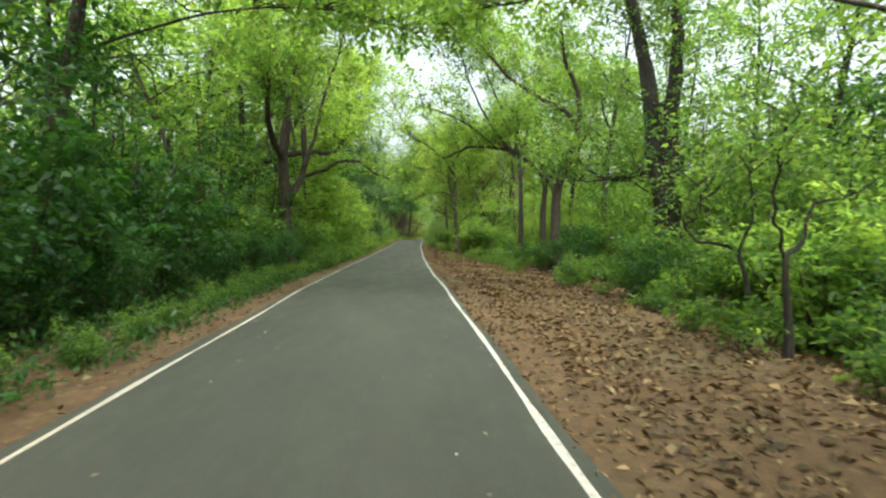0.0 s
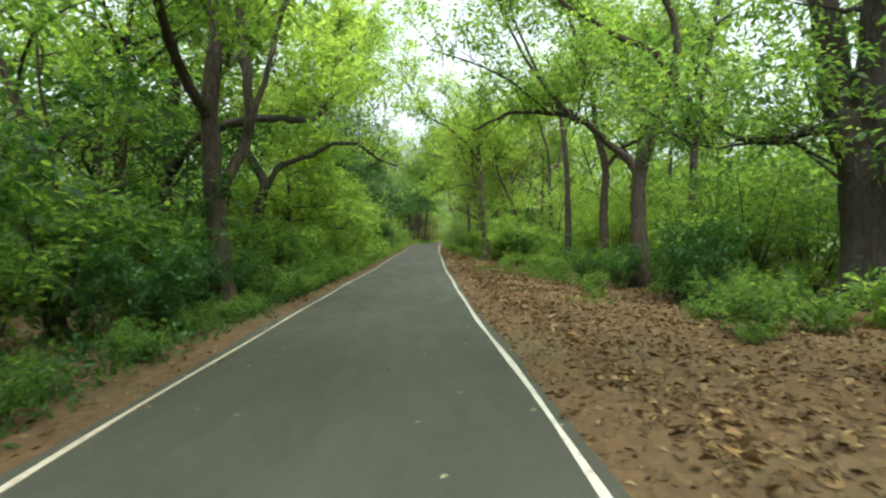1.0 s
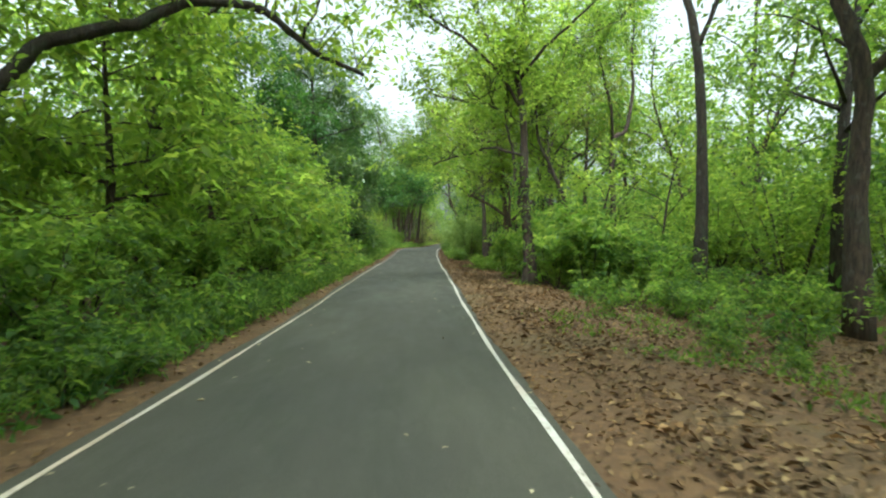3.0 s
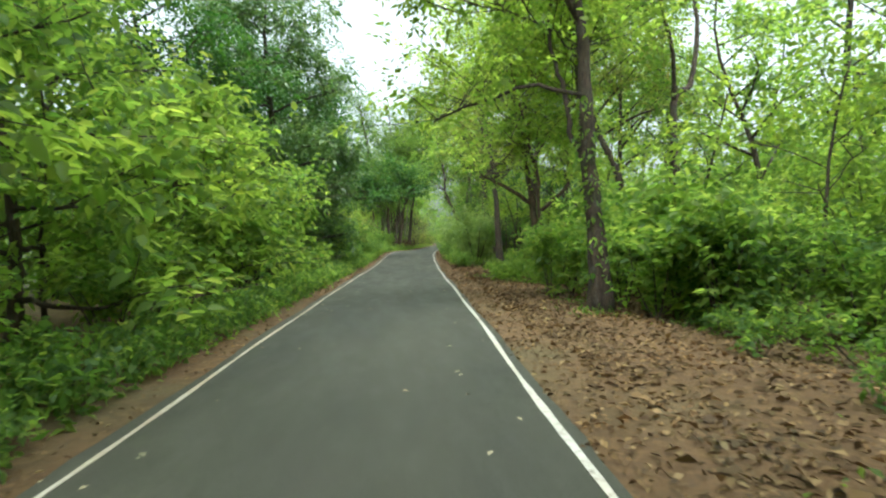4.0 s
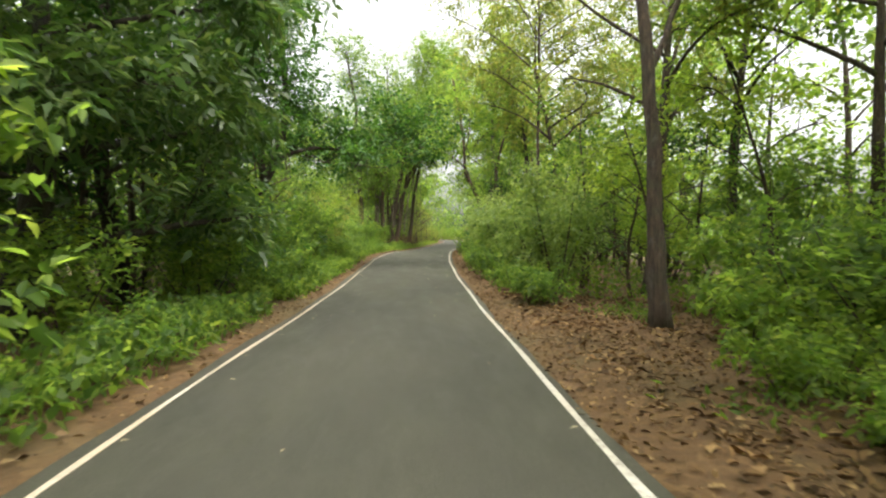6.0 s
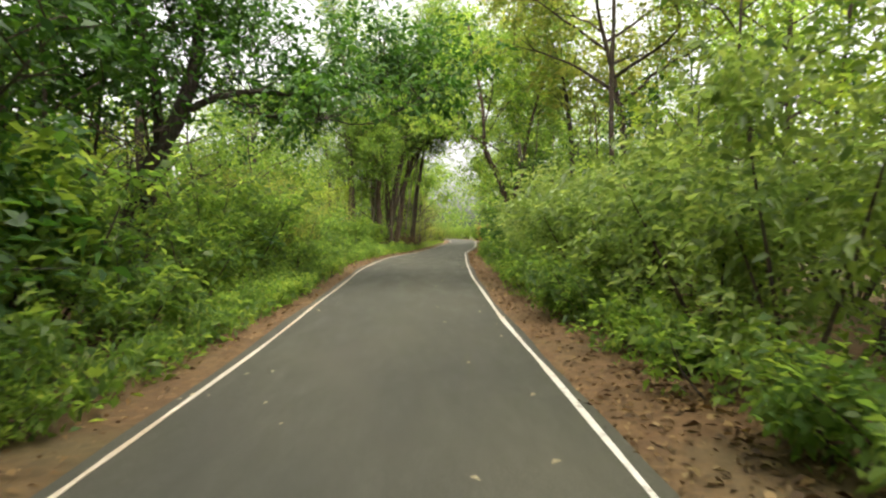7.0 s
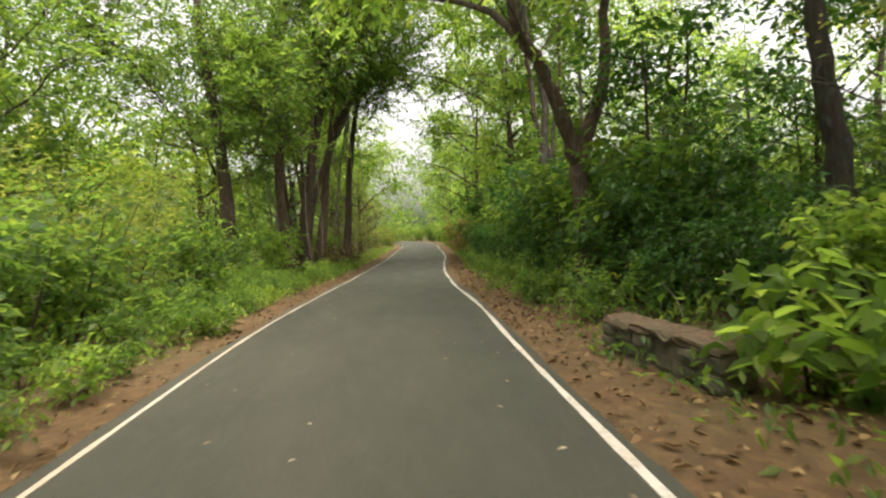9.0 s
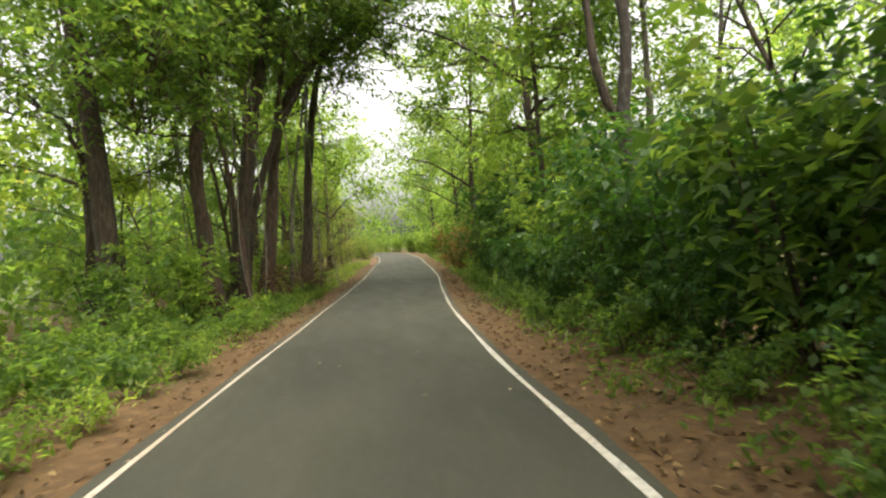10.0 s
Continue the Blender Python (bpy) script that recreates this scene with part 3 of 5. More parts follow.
tree([
        (0.13, 0.1, [(16.23, 46.5, 1.15), (16.28, 46.5, 4.57), (16.47, 46.5, 7.5)]),
        (0.08, 0.03, [(16.47, 46.5, 7.5), (17.36, 47, 9.85), (18.15, 47.5, 12.29)]),
        (0.09, 0.03, [(16.21, 46.5, 2.38), (16.97, 46.17, 3.46), (17.96, 45.83, 4.1), (17.99, 45.5, 5.19)]),
    ], "thin tree with a bent side limb in the open wood", LEAF_LIGHT, BARK_DARK, top=2, side_limbs=7, twigs=120, reach=2.2)
tree([
        (0.14, 0.11, [(4.71, 58.6, -0.67), (4.61, 58.6, 1.54), (4.47, 58.6, 3.83)]),
        (0.09, 0.04, [(4.47, 58.6, 3.83), (4.3, 58.85, 5.67), (3.97, 59.1, 7.29)]),
        (0.06, 0.02, [(4.47, 58.6, 3.64), (5.17, 59.1, 4.98), (5.61, 59.6, 6.47)]),
    ], "slim tree behind leafy bushes at the road bend", LEAF_LIME, BARK, top=4, side_limbs=9, twigs=170, reach=2.2)
tree([
        (0.14, 0.11, [(5.57, 53, -0.21), (5.04, 53, 1.25), (4.91, 53, 2.61)]),
        (0.11, 0.05, [(4.91, 53, 2.61), (4.77, 53.2, 3.56), (4.74, 53.4, 4.55), (4.45, 53.6, 5.73)]),
        (0.08, 0.03, [(4.93, 53, 2.31), (4.13, 52.67, 2.76), (3.41, 52.33, 3.09), (3.02, 52, 3.13)]),
        (0.09, 0.04, [(5.53, 53, -0.17), (5.31, 52.85, 1.1), (5.05, 52.7, 2.05), (5.03, 52.55, 3.24), (4.71, 52.4, 4.29)]),
        (0.07, 0.03, [(5.23, 53, 2.08), (6.1, 53.25, 2.81), (6.59, 53.5, 3.83)]),
    ], "leaning tree with several crooked stems from its foot", LEAF_LIME, BARK_RED, top=4, side_limbs=9, twigs=115, reach=2.0, lift=0.5)
tree([
        (0.15, 0.12, [(7.5, 51, -0.81), (7.4, 51, 0.96), (7.19, 51, 2.8)]),
        (0.1, 0.05, [(7.19, 51, 2.8), (6.88, 51, 3.66), (6.39, 51, 4.7), (5.99, 51, 5.73)]),
    ], "slim leaning tree with spreading yellow-green crown", LEAF_LIME, BARK, top=4, side_limbs=8, twigs=105, reach=2.1, lift=0.4)
tree([
        (0.24, 0.2, [(-5.05, 70.8, 0.09), (-4.71, 70.8, 1.93), (-4.16, 70.8, 3.07)]),
        (0.17, 0.08, [(-4.16, 70.8, 3.07), (-3.79, 70.9, 3.95), (-3.56, 71, 5.07), (-3.5, 71.1, 6.36)]),
        (0.09, 0.025, [(-3.78, 70.8, 3.76), (-3.18, 71.12, 4.06), (-2.52, 71.44, 4.27), (-1.63, 71.76, 4.32), (-0.56, 72.08, 4.55), (0.69, 72.4, 4.82)]),
        (0.03, 0.012, [(-2.77, 70.8, 3.93), (-2.49, 71.13, 3.91), (-2.17, 71.47, 3.77), (-1.82, 71.8, 3.82)]),
        (0.13, 0.05, [(-4.24, 70.8, 2.92), (-4.21, 70.55, 3.83), (-4.3, 70.3, 4.73)]),
    ], "dark tree with a long bare limb reaching over the road", LEAF_DARK, BARK_DARK, top=3.5, side_limbs=9, twigs=190, reach=2.1)
tree([
        (0.24, 0.2, [(-2.65, 96, 0.49), (-2.66, 96, 2.66), (-2.77, 96, 5.42)]),
        (0.19, 0.1, [(-2.77, 96, 5.42), (-2.95, 96, 7.2), (-3.08, 96, 8.97), (-2.99, 96, 10.95)]),
        (0.05, 0.02, [(-2.96, 96, 3.76), (-3.16, 95.75, 4.65), (-3.48, 95.5, 4.87)]),
    ], "tall straight tree leaning slightly above the thicket", LEAF_MID, BARK, top=4, side_limbs=10, twigs=190, reach=2.6)
for k, limbs in enumerate(([
        (0.25, 0.19, [(-0.72, 99.5, -0.14), (-0.33, 99.5, 2.33), (0.15, 99.5, 4.96)]),
        (0.17, 0.08, [(0.15, 99.5, 4.96), (0.76, 99.83, 7.71), (1.2, 100.17, 10.09), (1.65, 100.5, 12.57)]),
    ], [
        (0.2, 0.16, [(-0.15, 101.5, -0.08), (0.25, 101.5, 2.35), (0.69, 101.5, 5.13)]),
        (0.15, 0.05, [(0.69, 101.5, 5.13), (1.54, 101.88, 6.95), (3.13, 102.25, 8.47), (4.99, 102.62, 9.89), (6.74, 103, 11)]),
        (0.08, 0.03, [(0.69, 101.5, 5.13), (1.11, 101.17, 7.47), (1.69, 100.83, 9.72), (1.56, 100.5, 11.57)]),
    ], [
        (0.17, 0.14, [(1.06, 103.5, 0.18), (1.34, 103.5, 2.71), (1.68, 103.5, 5.24)]),
        (0.11, 0.04, [(1.68, 103.5, 5.24), (2.22, 103.83, 7.85), (3.12, 104.17, 9.94), (3.58, 104.5, 12.53)]),
    ], [
        (0.2, 0.15, [(-0.9, 98, 0.05), (-1.08, 98, 2.35), (-1.11, 98, 4.04)]),
        (0.13, 0.06, [(-1.11, 98, 4.04), (-0.71, 98.17, 6.18), (-0.72, 98.33, 8.09), (-0.81, 98.5, 10.32)]),
    ], [
        (0.13, 0.1, [(-0.71, 100.5, -0.26), (-0.11, 100.5, 2.68), (0.66, 100.5, 4.79)]),
        (0.08, 0.03, [(0.66, 100.5, 4.79), (1.43, 100.83, 6.25), (2.2, 101.17, 8.13), (3.11, 101.5, 10.35)]),
    ])):
    tagged(tree(limbs, "tall brown tree in a close group at the road edge", LEAF_MID, BARK_RED if k % 2 else BARK, top=4.5, side_limbs=14, twigs=190, reach=2.4, low_twigs=0.5, side_length=(1.8, 3.8)), group="trees clustered at the bend")
for k, (x, y, dx, h) in enumerate(((-1.7, 100.2, 0.5, 7.5), (-0.2, 98.6, -0.4, 6.5), (0.5, 104.2, 0.9, 8), (-1.2, 103.0, -0.6, 8), (1.1, 105.2, 0.4, 7.5))):
    stem = [(0.075, 0.05, [(x, y, 0), (x + 0.25 * dx, y + 0.2, h * 0.3), (x + 0.7 * dx, y, h * 0.6)]), (0.05, 0.02, [(x + 0.7 * dx, y, h * 0.6), (x + 1.2 * dx, y - 0.3, h * 0.85), (x + 1.5 * dx, y, h)]), (0.04, 0.015, [(x + 0.3 * dx, y + 0.2, h * 0.35), (x - 0.6 * dx, y, h * 0.6), (x - 0.9 * dx, y, h * 0.85)])]
    tagged(tree(stem, "thin crooked stem in the close group of trees", LEAF_MID, BARK_RED if k % 2 else BARK_PALE, twigs=40, top=2.5, side_limbs=6, reach=2.2, low_twigs=0.5, side_length=(1.6, 3.2)), group="trees clustered at the bend")
tree([
        (0.035, 0.028, [(4.98, 7.6, -0.05), (4.99, 7.6, 0.56), (4.85, 7.6, 1.06)]),
        (0.022, 0.012, [(4.85, 7.6, 1.06), (4.62, 7.67, 1.2), (4.4, 7.73, 1.21), (4.24, 7.8, 1.42)]),
        (0.02, 0.01, [(4.85, 7.6, 1.06), (4.97, 7.5, 1.56), (4.86, 7.4, 2.11)]),
    ], "crooked dark sapling in the roadside undergrowth", LEAF_MID, BARK_DARK, twigs=14, sprigs=8, top=0.3, reach=0.5, leaf_length=0.11, low_twigs=0.5)
tree([
        (0.05, 0.04, [(5.3, 7.2, -0.02), (5.25, 7.2, 0.53), (5.21, 7.2, 1.01)]),
        (0.03, 0.012, [(5.21, 7.2, 1.01), (5.5, 7.3, 1.21), (5.7, 7.4, 1.7)]),
        (0.025, 0.012, [(5.21, 7.2, 1.01), (5.01, 7.1, 1.48), (4.97, 7, 2.07)]),
    ], "stubby dark sapling in the roadside undergrowth", LEAF_MID, BARK_DARK, twigs=14, sprigs=8, top=0.3, reach=0.5, leaf_length=0.11, low_twigs=0.5)
tree([
        (0.19, 0.16, [(5.3, 84.4, 0.19), (5.31, 84.4, 1.29), (5.25, 84.4, 2.38)]),
        (0.1, 0.05, [(5.25, 84.4, 2.38), (5.67, 84.57, 3.2), (6.01, 84.73, 4.21), (6.14, 84.9, 5.33)]),
        (0.15, 0.08, [(5.26, 84.4, 2.26), (5.05, 84.3, 2.85), (4.78, 84.2, 3.52), (4.53, 84.1, 4.05), (4.18, 84, 4.66)]),
        (0.08, 0.03, [(4.6, 84.1, 3.9), (4.3, 85.2, 5.0), (3.7, 86.4, 5.8), (3.0, 87.8, 6.4), (2.4, 89.4, 6.7)]),
    ], "stout leaning tree behind the low stone kerb wall", LEAF_LIGHT, BARK_RED, top=5, side_limbs=12, twigs=140, reach=2.4, sprigs=8, leaf_length=0.24, slim=0.42, droop=0.35, side_length=(1.8, 3.6), oval=True)
tree([
        (0.2, 0.16, [(7.52, 81.5, -0.08), (7.53, 81.5, 1.06), (7.52, 81.5, 1.84)]),
        (0.15, 0.08, [(7.52, 81.5, 1.84), (7.38, 81.5, 2.91), (7.28, 81.5, 3.88), (7.21, 81.5, 5.26)]),
    ], "straight dark tree standing in thick green undergrowth", LEAF_YELLOW, BARK_DARK, top=4.5, side_limbs=6, twigs=48, reach=2.5, sprigs=8, leaf_length=0.27, slim=0.42, droop=0.35, oval=True)
tree([
        (0.14, 0.1, [(7.89, 93.2, 0.59), (7.86, 93.2, 2.18), (7.79, 93.2, 3.37)]),
        (0.09, 0.04, [(7.79, 93.2, 3.37), (7.41, 93.2, 4.45), (7.34, 93.2, 5.67), (7.14, 93.2, 7.21)]),
        (0.07, 0.03, [(7.89, 93.2, 2.52), (8, 93.4, 3.91), (8.39, 93.6, 5.8), (8.58, 93.8, 7.87)]),
    ], "pair-stemmed slim tree above the dark thicket", LEAF_MID, BARK, top=2.5, side_limbs=4, twigs=70)
tree([
        (0.1, 0.07, [(9.7, 95.5, 0.89), (9.83, 95.5, 3.08), (9.87, 95.5, 5.4)]),
        (0.06, 0.03, [(9.87, 95.5, 5.4), (9.9, 95.5, 7.03), (10.15, 95.5, 8.93)]),
    ], "thin pale-barked tree above the dark thicket", LEAF_MID, BARK_PALE, top=2.5, side_limbs=3, twigs=50)
tree([
        (0.13, 0.1, [(6.9, 91.5, 0.95), (6.98, 91.5, 2.89), (7.16, 91.5, 4.66)]),
        (0.08, 0.03, [(7.16, 91.5, 4.66), (7.05, 91.67, 6), (6.85, 91.83, 7.19), (6.85, 92, 8.89)]),
    ], "slim dark tree in the thicket at the bend", LEAF_MID, BARK_DARK, top=2.5, side_limbs=4, twigs=60)


def creeper(thing, x, y, z0, z1, r, lean, count):
    """Leaves of a creeper that clings to a trunk between two heights, as a part of the tree."""
    reseed(x, y, count)
    f, a = rng.uniform(0, 1, count) ** 0.8, rng.normal(4.4, 1.0, count)
    out = np.stack([np.cos(a), np.sin(a), np.zeros(count)], 1)
    at = np.stack([lean * f, np.zeros(count), z0 + (z1 - z0) * f], 1) + out * (r + rng.uniform(0.0, 0.16, count)[:, None])
    part("creeper", leaf_mesh("creeper", at, out + rng.normal(0, 0.5, (count, 3)) - np.array([0, 0, 0.6]), 0.13, 0.08, LEAF_LIGHT, oval=True, clear=False), thing, "light green creeper leaves")["kind"] = "stuff"


creeper(straight, 4.4, 44.6, 0.5, 4.2, 0.19, -0.2, 260)


def full_tree(x, y, height, r, wide, low, label, limbs=14, shape=0.6, rise_by=(0.3, 0.75), **more):
    """A tree leafy from height low up to its tip: limbs leave the trunk all the way, longest at the fraction shape."""
    g = float(ground_z(x, y))
    reseed(x, y, height, wide)
    bend, sway = rng.normal(0, 0.06 * height, 2), rng.normal(0, 0.022 * height, 2)
    at = lambda f: np.array([x + bend[0] * f * f + sway[0] * math.sin(5 * f), y + bend[1] * f * f + sway[1] * math.sin(6 * f), g + height * f])
    made = [(r, 0.02, [tuple(at(f)) for f in (0, 0.2, 0.4, 0.6, 0.8, 1.0)])]
    for k in range(limbs):
        f = low / height + (0.95 - low / height) * (k + rng.uniform(0, 0.8)) / limbs
        u = (f * height - low) / (height - low)
        out = wide * (0.45 + 0.55 * math.sin(math.pi * min(1.0, (u + 0.12) ** shape))) * rng.uniform(0.7, 1.1)
        a = k * 2.4 + rng.uniform(-0.5, 0.5)
        way = np.array([math.cos(a), math.sin(a), 0.0])
        turn = np.array([-math.sin(a), math.cos(a), 0.0]) * rng.normal(0, 0.16) * out
        rise = rng.uniform(*rise_by) * out
        p0 = at(f)
        made.append((max(0.018, r * 0.42 * (1.1 - u)), 0.012, [tuple(p0), tuple(p0 + way * out * 0.5 + turn + np.array([0, 0, 0.65 * rise])), tuple(p0 + way * out + np.array([0, 0, rise]))]))
    more.setdefault("lift", -0.05)
    return tree(made, label, **more)


# dense dark evergreens and bright broadleaf trees west of the straight
EVERGREEN = "dense dark glossy evergreen tree crowding the road"
BRIGHT = "green broadleaf tree leaning over the verge"
low = dict(rise_by=(-0.1, 0.3), leaf=LEAF_LIME, leaf_length=0.21, slim=0.5, droop=0.25, oval=True)
full_tree(-4.9, 58.2, 12.6, 0.24, 3.5, 1.0, EVERGREEN, 26, rise_by=(-0.1, 0.3), leaf=LEAF_GLOSSY, bark=BARK_DARK, twigs=340, leaf_length=0.26, slim=0.34, droop=0.4, sprigs=11)
full_tree(-5.4, 63.0, 12, 0.2, 3.3, 1.2, "dense dark leafy tree crowding the road", 22, rise_by=(-0.1, 0.3), leaf=LEAF_DARK, bark=BARK_DARK, twigs=230, leaf_length=0.2, slim=0.42, droop=0.3)
full_tree(-4.4, 46.5, 4.9, 0.1, 2.3, 0.5, BRIGHT, 16, twigs=90, **low)
full_tree(-5.0, 41.8, 5.4, 0.11, 2.4, 0.6, BRIGHT, 16, twigs=95, **{**low, "leaf": LEAF_LIGHT})
full_tree(-4.7, 52.0, 5.8, 0.11, 2.2, 0.6, BRIGHT, 16, twigs=95, **{**low, "leaf": LEAF_LIGHT})
full_tree(-5.6, 37.2, 6.5, 0.12, 2.4, 1.2, BRIGHT, 16, twigs=95, **low)
full_tree(-7.2, 52.6, 11, 0.17, 2.9, 4.4, "dark crowned tree behind the bright bushes", 15, leaf=LEAF_DARK, bark=BARK_DARK, twigs=150, leaf_length=0.22, slim=0.45)
full_tree(-7.0, 44.4, 10.5, 0.16, 2.8, 3.4, "slender green tree standing behind the bushes", 14, rise_by=(-0.1, 0.4), leaf=LEAF_MID, twigs=150, leaf_length=0.2, slim=0.45)

full_tree(-8.8, 31.6, 10.5, 0.16, 3.2, 3.0, "slender green tree standing behind the bushes", 14, leaf=LEAF_MID, twigs=150, leaf_length=0.2, slim=0.45)

# high crowns that close the roof over the road
ROOF = "tall tree whose crown spreads over the road"
tree([
        (0.2, 0.14, [(-6.6, 12.5, 0), (-6.4, 12.6, 2.6), (-6.0, 12.8, 5.0)]),
        (0.13, 0.05, [(-6.0, 12.8, 5.0), (-5.6, 12.6, 7.0), (-5.4, 12.9, 9.5)]),
        (0.035, 0.015, [(-6.0, 12.8, 4.8), (-3.9, 12.9, 5.6), (-1.6, 12.9, 5.9), (0.9, 13.4, 5.6)]),
        (0.09, 0.03, [(-5.7, 12.6, 6.2), (-3.6, 11.6, 7.2), (-1.4, 11.0, 7.6)]),
        (0.09, 0.03, [(-5.6, 12.7, 6.6), (-3.4, 15.5, 7.8), (-1.2, 18.2, 8.4), (0.6, 20.2, 8.8)]),
    ], ROOF, LEAF_LIGHT, BARK, twigs=210, reach=1.9, side_limbs=7, top=1.0)
tree([
        (0.2, 0.14, [(12.2, 9.6, 0), (11.8, 9.9, 2.6), (10.9, 10.4, 5.0)]),
        (0.13, 0.05, [(10.9, 10.4, 5.0), (9.9, 10.6, 7.4), (9.4, 11.0, 9.6)]),
        (0.06, 0.02, [(10.9, 10.4, 4.9), (7.6, 11.2, 5.9), (4.8, 12.0, 6.2), (2.2, 12.6, 5.9)]),
        (0.06, 0.02, [(9.9, 10.6, 6.6), (6.8, 13.2, 7.6), (4.2, 16.0, 8.2), (2.0, 18.6, 8.8)]),
        (0.06, 0.02, [(9.9, 10.6, 7.0), (7.2, 9.8, 8.2), (4.6, 10.0, 8.6)]),
    ], ROOF, LEAF_LIGHT, BARK, twigs=190, reach=1.9, side_limbs=7, top=1.0)
tree([
        (0.16, 0.13, [(-6.6, 41.0, 0), (-6.4, 41.0, 3.0), (-6.0, 41.1, 6.0)]),
        (0.12, 0.04, [(-6.0, 41.1, 6.0), (-5.6, 41.2, 8.5), (-5.2, 41.4, 11.5)]),
        (0.08, 0.02, [(-6.0, 41.1, 6.0), (-3.8, 40.6, 7.6), (-2.2, 40.0, 8.6)]),
        (0.08, 0.02, [(-5.7, 41.2, 7.8), (-3.6, 41.6, 9.6), (-2.0, 42.0, 11.0)]),
        (0.07, 0.02, [(-5.6, 41.2, 8.4), (-3.8, 43.0, 10.4), (-2.4, 44.4, 12.2)]),
    ], ROOF, LEAF_LIGHT, BARK, twigs=95, reach=1.9, side_limbs=9, top=1.0)
full_tree(-8.4, 28.0, 13, 0.18, 3.8, 5.8, ROOF, 14, leaf=LEAF_LIGHT, twigs=150, reach=2.2, leaf_length=0.2)
full_tree(7.6, 66.0, 12, 0.18, 4.2, 4.5, ROOF, 14, leaf=LEAF_YELLOW, twigs=115, reach=2.0, leaf_length=0.2)
full_tree(6.0, 72.5, 13, 0.08, 3.8, 7.0, ROOF, 14, leaf=LEAF_YELLOW, twigs=110, reach=2.0, leaf_length=0.2)
full_tree(6.9, 76.5, 11, 0.15, 3.6, 5.2, ROOF, 14, leaf=LEAF_YELLOW, twigs=120, reach=2.0, leaf_length=0.2)
full_tree(-6.6, 76.0, 12, 0.17, 3.6, 5.0, ROOF, 12, leaf=LEAF_DARK, twigs=110, reach=2.0, leaf_length=0.2)
full_tree(8.4, 100.0, 12, 0.18, 4.2, 4.0, ROOF, 14, leaf=LEAF_MID, twigs=130, reach=2.0, leaf_length=0.22)
full_tree(9.4, 112.0, 12, 0.18, 3.7, 3.0, ROOF, 14, leaf=LEAF_LIGHT, twigs=120, reach=2.0, leaf_length=0.24)
full_tree(-2.2, 111.0, 12, 0.18, 3.9, 3.0, ROOF, 14, leaf=LEAF_LIGHT, twigs=130, reach=2.0, leaf_length=0.22)

full_tree(7.8, 57.0, 11.5, 0.17, 4.0, 5.0, ROOF, 15, leaf=LEAF_YELLOW, twigs=115, reach=2.2, leaf_length=0.2)
full_tree(11.4, 62.5, 12.5, 0.18, 3.8, 4.6, ROOF, 14, leaf=LEAF_LIGHT, twigs=110, reach=2.2, leaf_length=0.22)
# unseen tree behind the start, added to shade the near road and verge
full_tree(5.6, -3.5, 11, 0.2, 5.0, 4.0, ROOF, 15, leaf=LEAF_MID, twigs=130, reach=2.3, leaf_length=0.26)
full_tree(-6.2, 5.5, 10, 0.2, 4.4, 3.8, ROOF, 15, leaf=LEAF_MID, bark=BARK_DARK, twigs=150, reach=2.2, leaf_length=0.22)
full_tree(-6.7, 69.2, 11, 0.17, 3.6, 3.2, "dark leafy tree shading the verge", 15, leaf=LEAF_DARK, bark=BARK_DARK, twigs=170, reach=2.0, leaf_length=0.22)
full_tree(-4.8, 100.6, 11.5, 0.16, 3.4, 3.4, ROOF, 14, leaf=LEAF_MID, twigs=130, reach=2.0, leaf_length=0.2)
full_tree(-0.8, 107.2, 12, 0.16, 3.2, 4.2, ROOF, 14, leaf=LEAF_MID, twigs=120, reach=2.0, leaf_length=0.2)
full_tree(7.4, 97.0, 9.0, 0.1, 2.2, 3.6, "slim tree with bright leaves behind the dark bushes", 13, rise_by=(-0.2, 0.2), leaf=LEAF_LIGHT, twigs=42, reach=1.6, leaf_length=0.2, droop=0.4, oval=True)
full_tree(1.9, 119.0, 9, 0.14, 3.4, 3.0, ROOF, 14, leaf=LEAF_LIGHT, twigs=90, reach=1.8, leaf_length=0.24)
full_tree(10.4, 121.0, 9, 0.14, 3.4, 3.0, ROOF, 14, leaf=LEAF_LIGHT, twigs=90, reach=1.8, leaf_length=0.24)
full_tree(-6.8, 88.8, 8, 0.13, 2.7, 1.5, "rounded green tree above the hedge", 14, leaf=LEAF_MID, twigs=120, reach=1.6, leaf_length=0.2)
full_tree(-8.4, 93.5, 9.5, 0.15, 3.0, 2.0, "rounded green tree above the hedge", 14, leaf=LEAF_MID, twigs=130, reach=1.7, leaf_length=0.2)

# ---------------------------------------------------------------- the rest of the wood, from a few kinds
tall = [
    full_tree(0, -300, 12, 0.17, 3.4, 3.8, "forest tree with a light green crown", 14, leaf=LEAF_LIGHT, twigs=72, sprigs=8, leaves=6, reach=1.9, leaf_length=0.27, spread=0.7, fine=False),
    full_tree(0, -300, 14, 0.2, 3.7, 4.6, "tall forest tree with a mid-green crown", 14, leaf=LEAF_MID, twigs=78, sprigs=8, leaves=6, reach=2.1, leaf_length=0.27, spread=0.7, bark=BARK_DARK, fine=False),
    full_tree(0, -300, 10.5, 0.14, 3.2, 3.2, "young forest tree with a fresh green crown", 13, leaf=LEAF_LIGHT, twigs=68, sprigs=8, leaves=6, reach=1.8, leaf_length=0.25, spread=0.7, fine=False),
]
